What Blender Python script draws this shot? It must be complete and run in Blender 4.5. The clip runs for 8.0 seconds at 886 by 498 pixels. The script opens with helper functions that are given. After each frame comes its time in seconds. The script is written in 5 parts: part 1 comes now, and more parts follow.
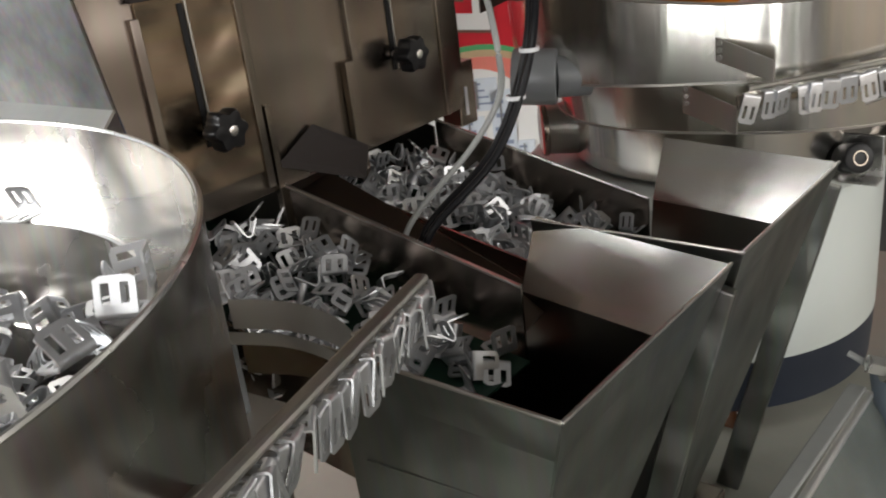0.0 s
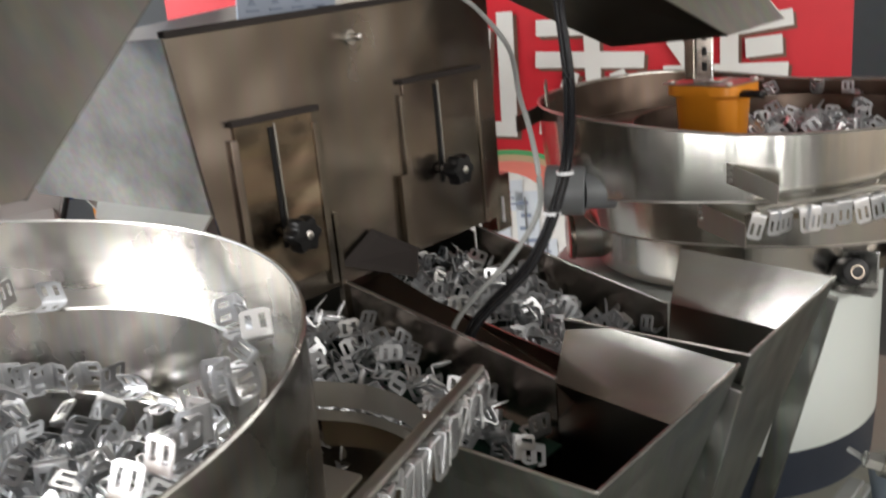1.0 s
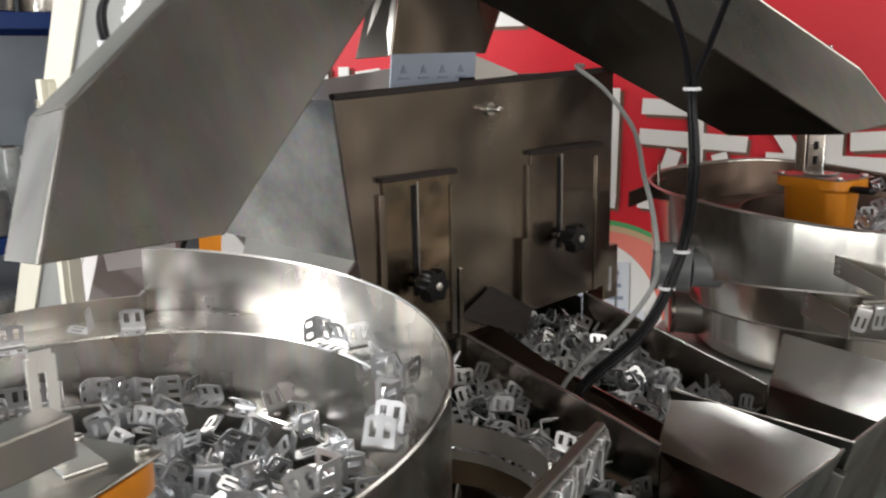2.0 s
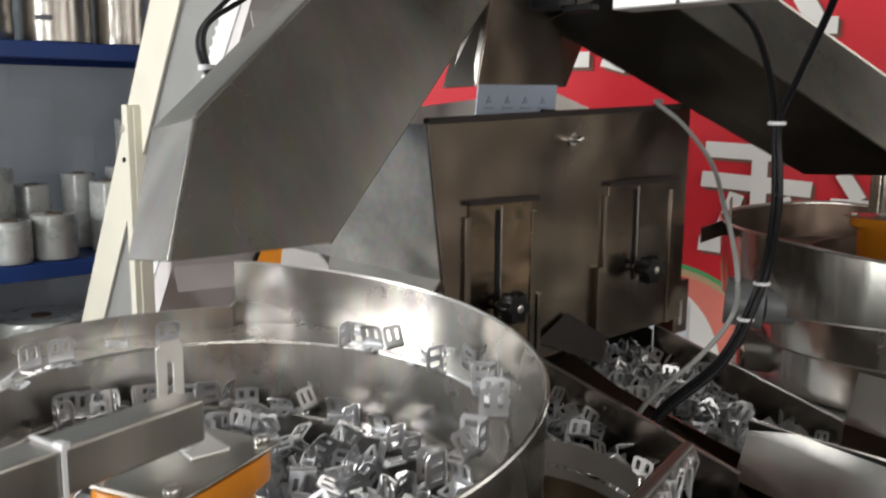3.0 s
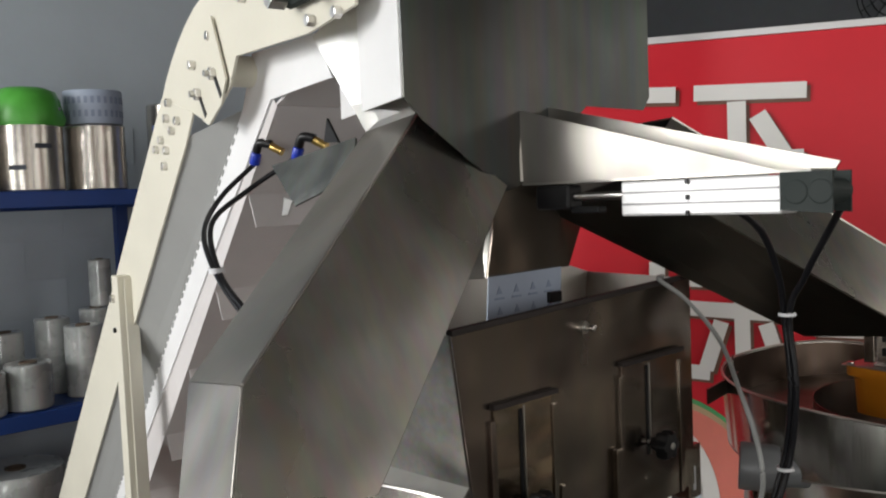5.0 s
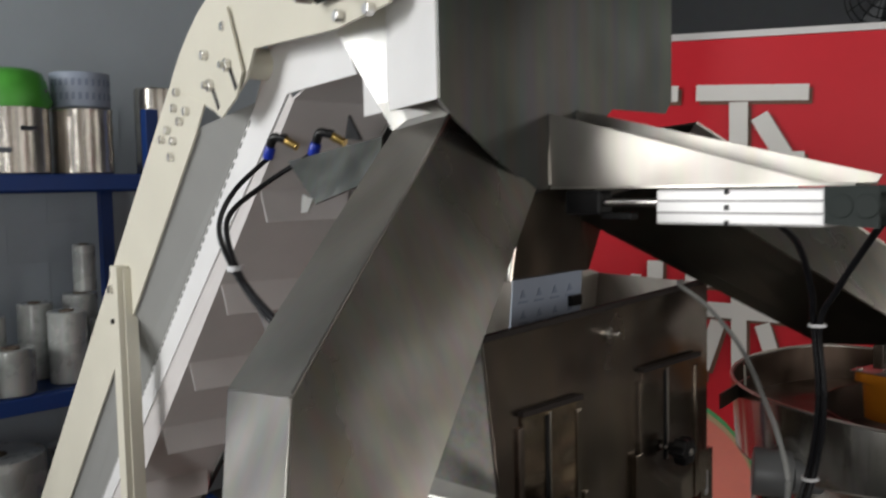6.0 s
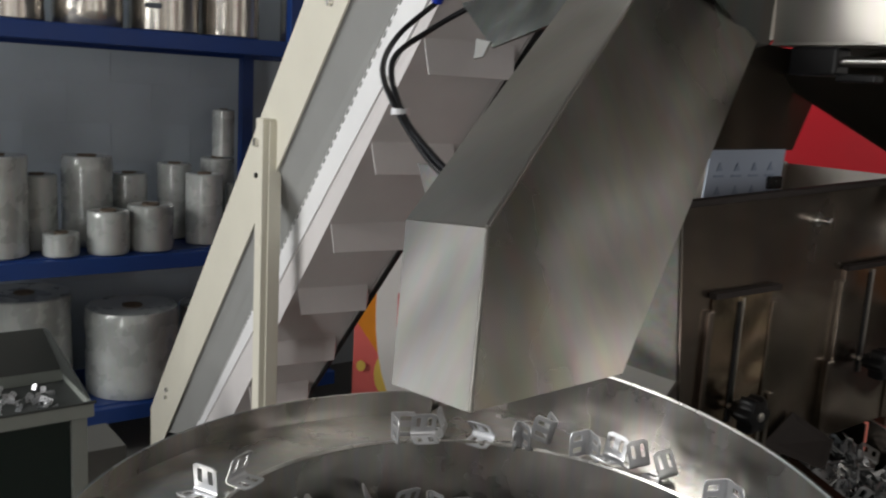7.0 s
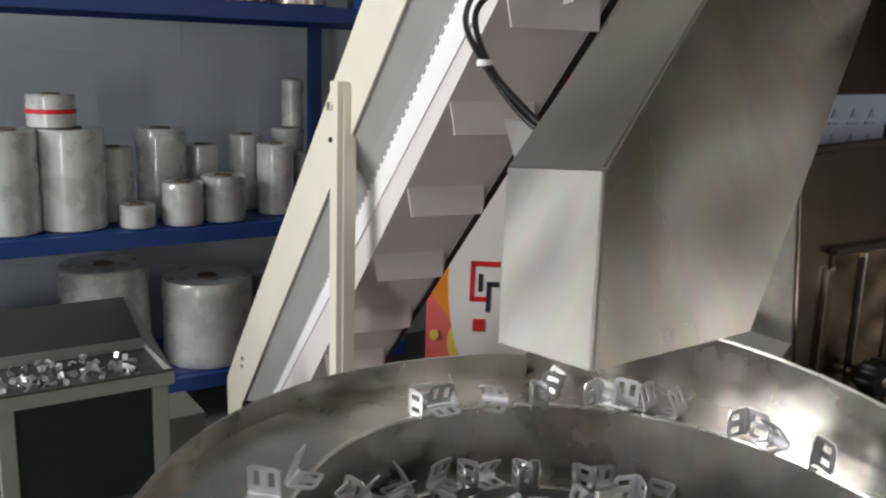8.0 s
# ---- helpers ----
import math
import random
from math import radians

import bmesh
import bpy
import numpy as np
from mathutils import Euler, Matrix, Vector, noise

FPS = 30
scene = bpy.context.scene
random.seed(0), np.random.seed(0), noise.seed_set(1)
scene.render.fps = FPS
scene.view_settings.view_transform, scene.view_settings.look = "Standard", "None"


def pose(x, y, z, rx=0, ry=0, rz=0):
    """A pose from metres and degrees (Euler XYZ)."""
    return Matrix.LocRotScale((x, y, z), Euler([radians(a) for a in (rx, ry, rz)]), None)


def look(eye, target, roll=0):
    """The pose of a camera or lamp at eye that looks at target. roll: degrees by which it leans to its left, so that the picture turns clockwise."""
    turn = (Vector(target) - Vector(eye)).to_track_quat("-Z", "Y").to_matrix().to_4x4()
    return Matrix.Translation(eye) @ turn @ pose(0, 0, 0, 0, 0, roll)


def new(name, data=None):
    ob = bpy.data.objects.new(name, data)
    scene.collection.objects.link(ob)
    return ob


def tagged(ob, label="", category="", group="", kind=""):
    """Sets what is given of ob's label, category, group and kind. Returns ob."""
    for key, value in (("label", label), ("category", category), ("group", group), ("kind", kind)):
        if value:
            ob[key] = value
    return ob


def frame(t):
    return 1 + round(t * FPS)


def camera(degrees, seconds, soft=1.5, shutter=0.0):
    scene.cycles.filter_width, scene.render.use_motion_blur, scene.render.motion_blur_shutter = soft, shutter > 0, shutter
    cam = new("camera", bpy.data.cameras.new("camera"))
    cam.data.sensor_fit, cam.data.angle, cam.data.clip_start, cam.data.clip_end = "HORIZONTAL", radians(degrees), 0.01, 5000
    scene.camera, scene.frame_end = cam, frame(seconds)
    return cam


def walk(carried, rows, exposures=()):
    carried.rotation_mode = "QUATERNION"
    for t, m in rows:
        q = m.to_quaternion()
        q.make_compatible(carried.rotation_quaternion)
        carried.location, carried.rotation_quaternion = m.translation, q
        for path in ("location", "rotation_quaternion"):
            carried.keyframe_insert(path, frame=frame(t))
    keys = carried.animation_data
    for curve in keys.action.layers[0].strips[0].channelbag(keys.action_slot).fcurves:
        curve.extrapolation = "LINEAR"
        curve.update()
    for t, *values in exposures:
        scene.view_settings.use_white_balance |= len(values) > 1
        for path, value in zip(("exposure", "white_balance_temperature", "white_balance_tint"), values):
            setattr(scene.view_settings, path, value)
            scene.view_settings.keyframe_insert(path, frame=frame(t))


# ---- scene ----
cam = camera(53.6, 8.0, soft=2.0, shutter=0.4)
PATH = [
    (0, (0.011, 0.03, 1.505), (-1.218, 1.419, 0.755), -7.1),
    (0.5, (0.032, -0.009, 1.517), (-1.166, 1.429, 0.813), -6.1),
    (1, (0.063, -0.084, 1.563), (-1.215, 1.35, 1.006), -5.4),
    (1.5, (0.065, -0.14, 1.573), (-1.27, 1.281, 1.127), -2.5),
    (1.7, (0.071, -0.156, 1.587), (-1.304, 1.225, 1.133), -1.6),
    (2.8, (0.053, -0.244, 1.59), (-1.415, 1.078, 1.278), 0.0),
    (3, (0.057, -0.246, 1.569), (-1.431, 1.05, 1.242), 0.5),
    (3.5, (0.038, -0.263, 1.55), (-1.489, 0.976, 1.185), 0.8),
    (4, (0.02, -0.274, 1.578), (-1.508, 0.971, 1.242), -0.1),
    (4.5, (0.017, -0.279, 1.667), (-1.441, 1.078, 1.487), -2.0),
    (4.7, (0.012, -0.287, 1.687), (-1.448, 1.074, 1.552), -2.2),
    (5.8, (-0.028, -0.321, 1.748), (-1.431, 1.1, 1.636), -2.3),
    (6, (-0.053, -0.333, 1.733), (-1.46, 1.081, 1.587), -1.1),
    (6.5, (-0.116, -0.335, 1.695), (-1.587, 0.992, 1.421), 0.5),
    (7, (-0.185, -0.315, 1.654), (-1.742, 0.887, 1.29), 3.4),
    (7.5, (-0.223, -0.291, 1.639), (-1.819, 0.851, 1.251), 4.2),
    (8, (-0.239, -0.312, 1.627), (-1.868, 0.764, 1.193), 2.0),
]
walk(cam, [(t, look(eye, target, roll)) for t, eye, target, roll in PATH],
     exposures=[(0.0, 0.52), (0.5, 0.54), (1.0, 0.72), (1.7, 0.50), (3.0, 0.14), (3.5, 0.18), (4.5, -0.02), (6.0, -0.52), (7.0, -0.58), (7.5, -0.42), (8.0, -0.16)])

# ---- world and light ----
world = bpy.data.worlds.new("sky")
scene.world = world
world.use_nodes = True
sky = world.node_tree.nodes.new("ShaderNodeTexSky")
sky.sky_type = "NISHITA"
sky.sun_disc = False
sky.sun_elevation, sky.sun_rotation = radians(40), radians(90)
world.node_tree.links.new(sky.outputs["Color"], world.node_tree.nodes["Background"].inputs["Color"])
world.node_tree.nodes["Background"].inputs["Strength"].default_value = 0.12


def area_lamp(name, eye, target, sx, sy, watts, colour):
    data = bpy.data.lights.new(name, "AREA")
    data.shape, data.size, data.size_y, data.energy, data.color = "RECTANGLE", sx, sy, watts, colour
    ob = new(name, data)
    ob.matrix_world = look(eye, target)
    return ob


area_lamp("south_window_daylight", (-2.4, -3.85, 2.62), (-1.3, 0.4, 1.35), 3.9, 1.8, 400, (1.0, 0.99, 0.975))
# Added strip lamp, unseen: streaks the far bowl and lifts the sign.
area_lamp("side_strip_fill", (1.3, -3.85, 1.35), (-0.5, 1.4, 1.2), 0.5, 2.4, 62, (1.0, 0.99, 0.975))
# Added fill from the east, with no opening behind it.
area_lamp("east_fill", (3.35, 0.7, 1.95), (0.0, 0.7, 1.4), 4.2, 1.9, 66, (1.0, 0.98, 0.95))
# Weak added fill for reflections in the chute and hopper plate.
area_lamp("north_fill", (2.0, 5.85, 2.6), (-0.6, 1.0, 1.2), 2.6, 1.2, 30, (1.0, 0.96, 0.90))


# ---- materials ----
def material(name, colour, rough=0.5, metal=0.0, vary=0.12, scale=8.0, bump=0.05, stretch=(1, 1, 1), rough_vary=0.1, coat=0.0, island=0.0, streak=False, warped=0.55, gloss=0.5):
    m = bpy.data.materials.new(name)
    m.use_nodes = True
    n, l = m.node_tree.nodes, m.node_tree.links
    b = n["Principled BSDF"]
    b.inputs["Metallic"].default_value = metal
    b.inputs["Coat Weight"].default_value = coat
    b.inputs["Specular IOR Level"].default_value = gloss
    tc = n.new("ShaderNodeTexCoord")
    mp = n.new("ShaderNodeMapping")
    mp.inputs["Scale"].default_value = stretch
    l.new(tc.outputs["Object"], mp.inputs["Vector"])
    big, fine = n.new("ShaderNodeTexNoise"), n.new("ShaderNodeTexNoise")
    big.inputs["Scale"].default_value, big.inputs["Detail"].default_value = scale, 5
    fine.inputs["Scale"].default_value, fine.inputs["Detail"].default_value = scale * 14, 4
    l.new(tc.outputs["Object"], big.inputs["Vector"])
    l.new(mp.outputs["Vector"], fine.inputs["Vector"])
    mix = n.new("ShaderNodeMix")
    mix.data_type = "RGBA"
    dark = tuple(c * (1 - 2.0 * vary) for c in colour)
    lite = tuple(min(1, c * (1 + vary)) for c in colour)
    mix.inputs["A"].default_value, mix.inputs["B"].default_value = (*dark, 1), (*lite, 1)
    l.new(big.outputs["Fac"], mix.inputs["Factor"])
    out = mix.outputs["Result"]
    mul = n.new("ShaderNodeMix")
    mul.data_type, mul.blend_type = "RGBA", "MULTIPLY"
    mul.inputs["Factor"].default_value = vary
    l.new(out, mul.inputs["A"])
    l.new(fine.outputs["Color"], mul.inputs["B"])
    out = mul.outputs["Result"]
    if island:
        oi, hs = n.new("ShaderNodeObjectInfo"), n.new("ShaderNodeHueSaturation")
        mr = n.new("ShaderNodeMapRange")
        mr.inputs["To Min"].default_value, mr.inputs["To Max"].default_value = 1 - island, 1 + island
        l.new(oi.outputs["Random"], mr.inputs["Value"])
        l.new(mr.outputs["Result"], hs.inputs["Value"])
        l.new(out, hs.inputs["Color"])
        out = hs.outputs["Color"]
    l.new(out, b.inputs["Base Color"])
    rr = n.new("ShaderNodeMapRange")
    rr.inputs["To Min"].default_value, rr.inputs["To Max"].default_value = max(0.03, rough - rough_vary), min(1, rough + rough_vary)
    l.new(big.outputs["Fac"], rr.inputs["Value"])
    l.new(rr.outputs["Result"], b.inputs["Roughness"])
    if metal > 0.9:
        warp = n.new("ShaderNodeBump")
        warp.inputs["Strength"].default_value, warp.inputs["Distance"].default_value = warped, 0.022
        soft_ = n.new("ShaderNodeTexNoise")
        soft_.inputs["Scale"].default_value, soft_.inputs["Detail"].default_value = scale * 1.3, 1
        l.new((mp if streak else tc).outputs["Vector" if streak else "Object"], soft_.inputs["Vector"])
        if streak:
            soft_.inputs["Scale"].default_value, warp.inputs["Distance"].default_value = scale * 2.2, 0.010
        l.new(soft_.outputs["Fac"], warp.inputs["Height"])
        l.new(warp.outputs["Normal"], b.inputs["Normal"])
    if bump:
        bp = n.new("ShaderNodeBump")
        bp.inputs["Strength"].default_value, bp.inputs["Distance"].default_value = bump, 0.002
        l.new(fine.outputs["Fac"], bp.inputs["Height"])
        if metal > 0.9:
            l.new(warp.outputs["Normal"], bp.inputs["Normal"])
        l.new(bp.outputs["Normal"], b.inputs["Normal"])
    return m


STEEL = material("brushed_steel", (0.56, 0.54, 0.50), 0.34, 1.0, 0.14, 6, 0.06, (1, 1, 0.08), 0.1)
STEEL_DULL = material("dull_steel", (0.46, 0.44, 0.40), 0.42, 1.0, 0.16, 5, 0.08, (1, 1, 0.1), 0.1)
# Weathered hopper plate; its brown also carries the reflection on it.
STEEL_DARK = material("dark_brown_steel", (0.38, 0.33, 0.28), 0.25, 1.0, 0.18, 5, 0.05, (1, 1, 0.06), 0.08)
STEEL_BRIGHT = material("bright_steel", (0.72, 0.71, 0.68), 0.28, 1.0, 0.1, 6, 0.05, (1, 0.1, 1), 0.08)
ZINC = material("zinc_plate", (0.80, 0.81, 0.83), 0.34, 0.88, 0.1, 60, 0.05, rough_vary=0.1, island=0.18)
BEIGE = material("cream_paint", (0.72, 0.69, 0.58), 0.45, 0, 0.05, 7, 0.05)
BELT = material("grey_belt", (0.68, 0.65, 0.64), 0.55, 0, 0.06, 9, 0.08)
ALU = material("milled_aluminium", (0.84, 0.84, 0.84), 0.42, 0.4, 0.04, 12, 0.03)
BLACK = material("black_plastic", (0.011, 0.011, 0.012), 0.35, 0, 0.2, 20, 0.05, gloss=0.3)
HOSE = material("black_hose", (0.010, 0.010, 0.012), 0.32, 0, 0.1, 20, 0.02, gloss=0.22)
GREYWIRE = material("grey_cable", (0.33, 0.34, 0.33), 0.45, 0, 0.1, 20, 0.02)
ORANGE = material("orange_enamel", (0.85, 0.30, 0.02), 0.38, 0, 0.08, 14, 0.04, coat=0.3)
DRUM = material("white_enamel", (0.66, 0.70, 0.67), 0.4, 0, 0.04, 4, 0.03)
NAVY = material("navy_enamel", (0.02, 0.027, 0.045), 0.4, 0, 0.1, 6, 0.03)
BLUE = material("blue_enamel", (0.008, 0.048, 0.23), 0.42, 0, 0.1, 6, 0.04)
RED = material("red_vinyl", (0.70, 0.020, 0.036), 0.38, 0, 0.08, 1.5, 0.02)
WHITE = material("white_vinyl", (0.85, 0.85, 0.82), 0.45, 0, 0.04, 3, 0.02)
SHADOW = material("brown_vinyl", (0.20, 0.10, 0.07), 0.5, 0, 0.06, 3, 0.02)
GREEN = material("green_vinyl", (0.10, 0.42, 0.16), 0.45, 0, 0.06, 3, 0.02)
PALE = material("pale_print", (0.70, 0.76, 0.82), 0.4, 0, 0.06, 3, 0.02)
FILM = material("clear_film_roll", (0.60, 0.63, 0.61), 0.28, 0.12, 0.26, 9, 0.2, (2.2, 2.2, 0.10), 0.12, coat=0.8, island=0.2)
FOIL = material("silver_film_roll", (0.70, 0.66, 0.60), 0.22, 0.8, 0.2, 9, 0.2, (2.2, 2.2, 0.08), 0.1, island=0.15)
CARD = material("cardboard_core", (0.15, 0.115, 0.085), 0.8, 0, 0.1, 20, 0.1)
WALL = material("whitewashed_wall", (0.49, 0.55, 0.60), 0.8, 0, 0.07, 2.5, 0.3)
GREYWALL = material("grey_plaster", (0.24, 0.245, 0.245), 0.8, 0, 0.2, 0.9, 0.2)
FLOOR = material("concrete_floor", (0.17, 0.167, 0.158), 0.6, 0, 0.15, 1.8, 0.2)
BOUNCEWALL = material("warm_bounce_plaster", (0.62, 0.52, 0.41), 0.8, 0, 0.12, 0.9, 0.2)
CEIL = material("ceiling_sheet", (0.24, 0.24, 0.235), 0.7, 0, 0.06, 1.5, 0.1)
BENCH = material("drab_bench_paint", (0.42, 0.42, 0.36), 0.5, 0, 0.1, 6, 0.05)
GREENBELT = material("green_belt", (0.008, 0.045, 0.026), 0.5, 0, 0.1, 10, 0.05)
FITBLUE = material("blue_fitting", (0.01, 0.04, 0.45), 0.3, 0, 0.1, 20, 0.02)
BRASS = material("brass", (0.60, 0.42, 0.14), 0.3, 1, 0.1, 20, 0.02)
TIE = material("white_nylon", (0.75, 0.76, 0.78), 0.4, 0, 0.04, 20, 0.02)
GREENBAG = material("green_bag", (0.10, 0.45, 0.06), 0.35, 0, 0.15, 15, 0.3)
IRON = material("green_black_iron", (0.012, 0.02, 0.018), 0.7, 0, 0.1, 20, 0.1)


BOWLSTEEL = material("bowl_steel", (0.62, 0.60, 0.565), 0.28, 1.0, 0.30, 9, 0.10, (1, 1, 0.12), 0.13, warped=0.24)
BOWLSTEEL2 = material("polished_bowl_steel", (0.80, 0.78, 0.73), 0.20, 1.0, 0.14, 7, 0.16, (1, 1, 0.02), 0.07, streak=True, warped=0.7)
# Warm base stands in for the orange-brown reflection on gate and guide.
STEEL_GATE = material("warm_reflection_steel", (0.57, 0.45, 0.33), 0.22, 1.0, 0.22, 9, 0.05, (1, 0.06, 1), 0.08)
# Dark brown base stands in for shade in the far bowl and trough gap.
STEEL_BROWN = material("brown_shade_steel", (0.13, 0.095, 0.075), 0.34, 1.0, 0.2, 6, 0.05, (1, 1, 0.06), 0.08)
# Dark base stands in for shade on chute undersides and inner walls.
STEEL_UNDER = material("dark_shade_steel", (0.15, 0.14, 0.12), 0.36, 1.0, 0.1, 5, 0.05, (1, 1, 0.1), 0.06)
# Pale copy of the steel for faces that catch the window light.
STEEL_WHITE = material("lit_face_steel", (0.84, 0.83, 0.80), 0.42, 1.0, 0.06, 6, 0.05, (1, 1, 0.1), 0.06)
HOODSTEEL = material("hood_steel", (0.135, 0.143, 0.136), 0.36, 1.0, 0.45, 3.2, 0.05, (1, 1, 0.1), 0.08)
GREYMOTOR = material("grey_enamel", (0.20, 0.21, 0.22), 0.4, 0.1, 0.08, 8, 0.04)
GROOVE = material("groove_grey", (0.30, 0.30, 0.30), 0.5, 0.5, 0.05, 8, 0.02)
PALEPRINT = material("pale_blue_print", (0.38, 0.44, 0.55), 0.4, 0, 0.05, 6, 0.02)
GREYLEG = material("grey_leg_paint", (0.27, 0.29, 0.265), 0.5, 0, 0.08, 8, 0.05)
STEEL_WING = material("scuffed_steel", (0.48, 0.46, 0.43), 0.40, 0.88, 0.45, 7, 0.10, (1, 1, 1), 0.2)
# Whitish base with window glare put into the colour.
GUARD = material("glare_white_metal", (0.90, 0.90, 0.90), 0.34, 0.05, 0.04, 10, 0.03)
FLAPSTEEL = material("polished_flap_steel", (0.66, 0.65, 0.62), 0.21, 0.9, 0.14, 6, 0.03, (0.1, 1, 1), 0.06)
# Near-black base stands in for steel that mirrors dark surroundings.
STEEL_NEARBLACK = material("near_black_steel", (0.022, 0.015, 0.013), 0.75, 0.0, 0.2, 8, 0.05)
WEBGREY = material("grey_web_paint", (0.37, 0.375, 0.365), 0.5, 0, 0.06, 9, 0.05)
STEEL_FRONT = material("chute_front_tone", (0.35, 0.335, 0.312), 0.42, 1.0, 0.26, 5, 0.08, (1, 1, 0.1), 0.14)
# Dark green-grey base carries the floor's reflection on the bin faces.
STEEL_BIN = material("dark_tone_steel", (0.25, 0.26, 0.24), 0.38, 1.0, 0.3, 9, 0.12, (1, 1, 0.12), 0.14)
AMBER = material("amber_rubber", (0.10, 0.035, 0.012), 0.15, 0, 0.2, 20, 0.05, coat=0.6)
DARKCART = material("dark_cart_paint", (0.05, 0.055, 0.052), 0.5, 0, 0.1, 8, 0.05)
# Mottle copies soft reflections; the base sets how lit the side looks.
STEEL_CHUTE = material("chute_side_tone", (0.70, 0.66, 0.595), 0.32, 1.0, 0.36, 3.6, 0.06, (1, 1, 0.1), 0.2)
DARKWALL = material("dark_grey_plaster", (0.09, 0.097, 0.105), 0.8, 0, 0.2, 0.9, 0.2)
GREENGLASS = material("dark_green_panel", (0.012, 0.022, 0.018), 0.2, 0, 0.1, 4, 0.02)
BLUEGREY = material("blue_grey_enamel", (0.20, 0.24, 0.29), 0.35, 0, 0.1, 8, 0.04)
HAZE = material("cloudy_plastic", (0.30, 0.33, 0.31), 0.16, 0, 0.15, 12, 0.05, coat=0.4)
CARTON = material("grey_carton_board", (0.13, 0.13, 0.12), 0.8, 0, 0.1, 8, 0.1)
INK = material("blue_ink", (0.26, 0.31, 0.42), 0.5, 0, 0.05, 6, 0.02)


# ---- mesh helpers ----
def part(name, bm, mat, parent=None, label="", smooth=False):
    bmesh.ops.recalc_face_normals(bm, faces=bm.faces)
    me = bpy.data.meshes.new(name)
    bm.to_mesh(me)
    bm.free()
    me.materials.append(mat)
    if smooth:
        me.shade_smooth()
        me.set_sharp_from_angle(angle=radians(38))
    ob = new(name, me)
    if parent:
        ob.parent = parent
    if label:
        ob["label"] = label
    return ob


def thing(name, label, category, group="", kind="", at=(0, 0, 0)):
    ob = new(name)
    ob.empty_display_size = 0.05
    ob.location = at
    return tagged(ob, label, category, group, kind)


def box(x0, x1, y0, y1, z0, z1, bevel=0.002, bm=None):
    bm = bm or bmesh.new()
    made = bmesh.ops.create_cube(bm, size=1, matrix=Matrix.Translation(((x0 + x1) / 2, (y0 + y1) / 2, (z0 + z1) / 2)) @ Matrix.Diagonal((abs(x1 - x0), abs(y1 - y0), abs(z1 - z0), 1)))
    if bevel:
        bmesh.ops.bevel(bm, geom=list({e for v in made["verts"] for e in v.link_edges}), offset=bevel, segments=2, affect="EDGES", profile=0.5)
    return bm


def rod(a, b, r, r2=None, seg=20, bm=None, bevel=0.0):
    bm = bm or bmesh.new()
    a, b = Vector(a), Vector(b)
    d = b - a
    m = Matrix.Translation((a + b) / 2) @ d.to_track_quat("Z", "Y").to_matrix().to_4x4()
    made = bmesh.ops.create_cone(bm, cap_ends=True, segments=seg, radius1=r, radius2=r if r2 is None else r2, depth=d.length, matrix=m)
    if bevel:
        caps = [e for e in {e for v in made["verts"] for e in v.link_edges} if any(len(f.verts) > 4 for f in e.link_faces)]
        bmesh.ops.bevel(bm, geom=caps, offset=bevel, segments=2, affect="EDGES", profile=0.5)
    return bm


def plate(points, thick, bm=None):
    """A sheet with the corners given, thick along its normal."""
    bm = bm or bmesh.new()
    pts = [Vector(p) for p in points]
    nrm = Vector((0, 0, 0))
    for i, p in enumerate(pts):
        nrm += p.cross(pts[(i + 1) % len(pts)])
    nrm.normalize()
    h = nrm * thick / 2
    up = [bm.verts.new(p + h) for p in pts]
    dn = [bm.verts.new(p - h) for p in pts]
    bm.faces.new(up)
    bm.faces.new(dn[::-1])
    k = len(pts)
    for i in range(k):
        j = (i + 1) % k
        bm.faces.new((up[j], up[i], dn[i], dn[j]))
    return bm


def beam(a, b, w, h, side=(0, 0, 1), bevel=0.002):
    """A bar from a to b, w wide and h high towards side."""
    a, b = Vector(a), Vector(b)
    d = (b - a).normalized()
    s = d.cross(Vector(side)).normalized()
    u = s.cross(d).normalized()
    m = Matrix((s, d, u)).transposed().to_4x4()
    bm = bmesh.new()
    bmesh.ops.create_cube(bm, size=1, matrix=Matrix.Translation((a + b) / 2) @ m @ Matrix.Diagonal((w, (b - a).length, h, 1)))
    if bevel:
        bmesh.ops.bevel(bm, geom=list(bm.edges), offset=bevel, segments=2, affect="EDGES", profile=0.5)
    return bm


def tube(points, r, seg=10, steps=10):
    """A round cable through the points."""
    pts = [Vector(p) for p in points]
    path = []
    for i in range(len(pts) - 1):
        p0, p1, p2, p3 = pts[max(i - 1, 0)], pts[i], pts[i + 1], pts[min(i + 2, len(pts) - 1)]
        for k in range(steps):
            t = k / steps
            path.append(0.5 * ((2 * p1) + (p2 - p0) * t + (2 * p0 - 5 * p1 + 4 * p2 - p3) * t * t + (3 * p1 - p0 - 3 * p2 + p3) * t ** 3))
    path.append(pts[-1])
    bm = bmesh.new()
    rings = []
    for i, p in enumerate(path):
        d = (path[min(i + 1, len(path) - 1)] - path[max(i - 1, 0)]).normalized()
        q = d.to_track_quat("Z", "Y")
        rings.append([bm.verts.new(p + q @ Vector((r * math.cos(a), r * math.sin(a), 0))) for a in (2 * math.pi * k / seg for k in range(seg))])
    for a, b in zip(rings, rings[1:]):
        for k in range(seg):
            bm.faces.new((a[k], a[(k + 1) % seg], b[(k + 1) % seg], b[k]))
    bm.faces.new(rings[0][::-1])
    bm.faces.new(rings[-1])
    return bm


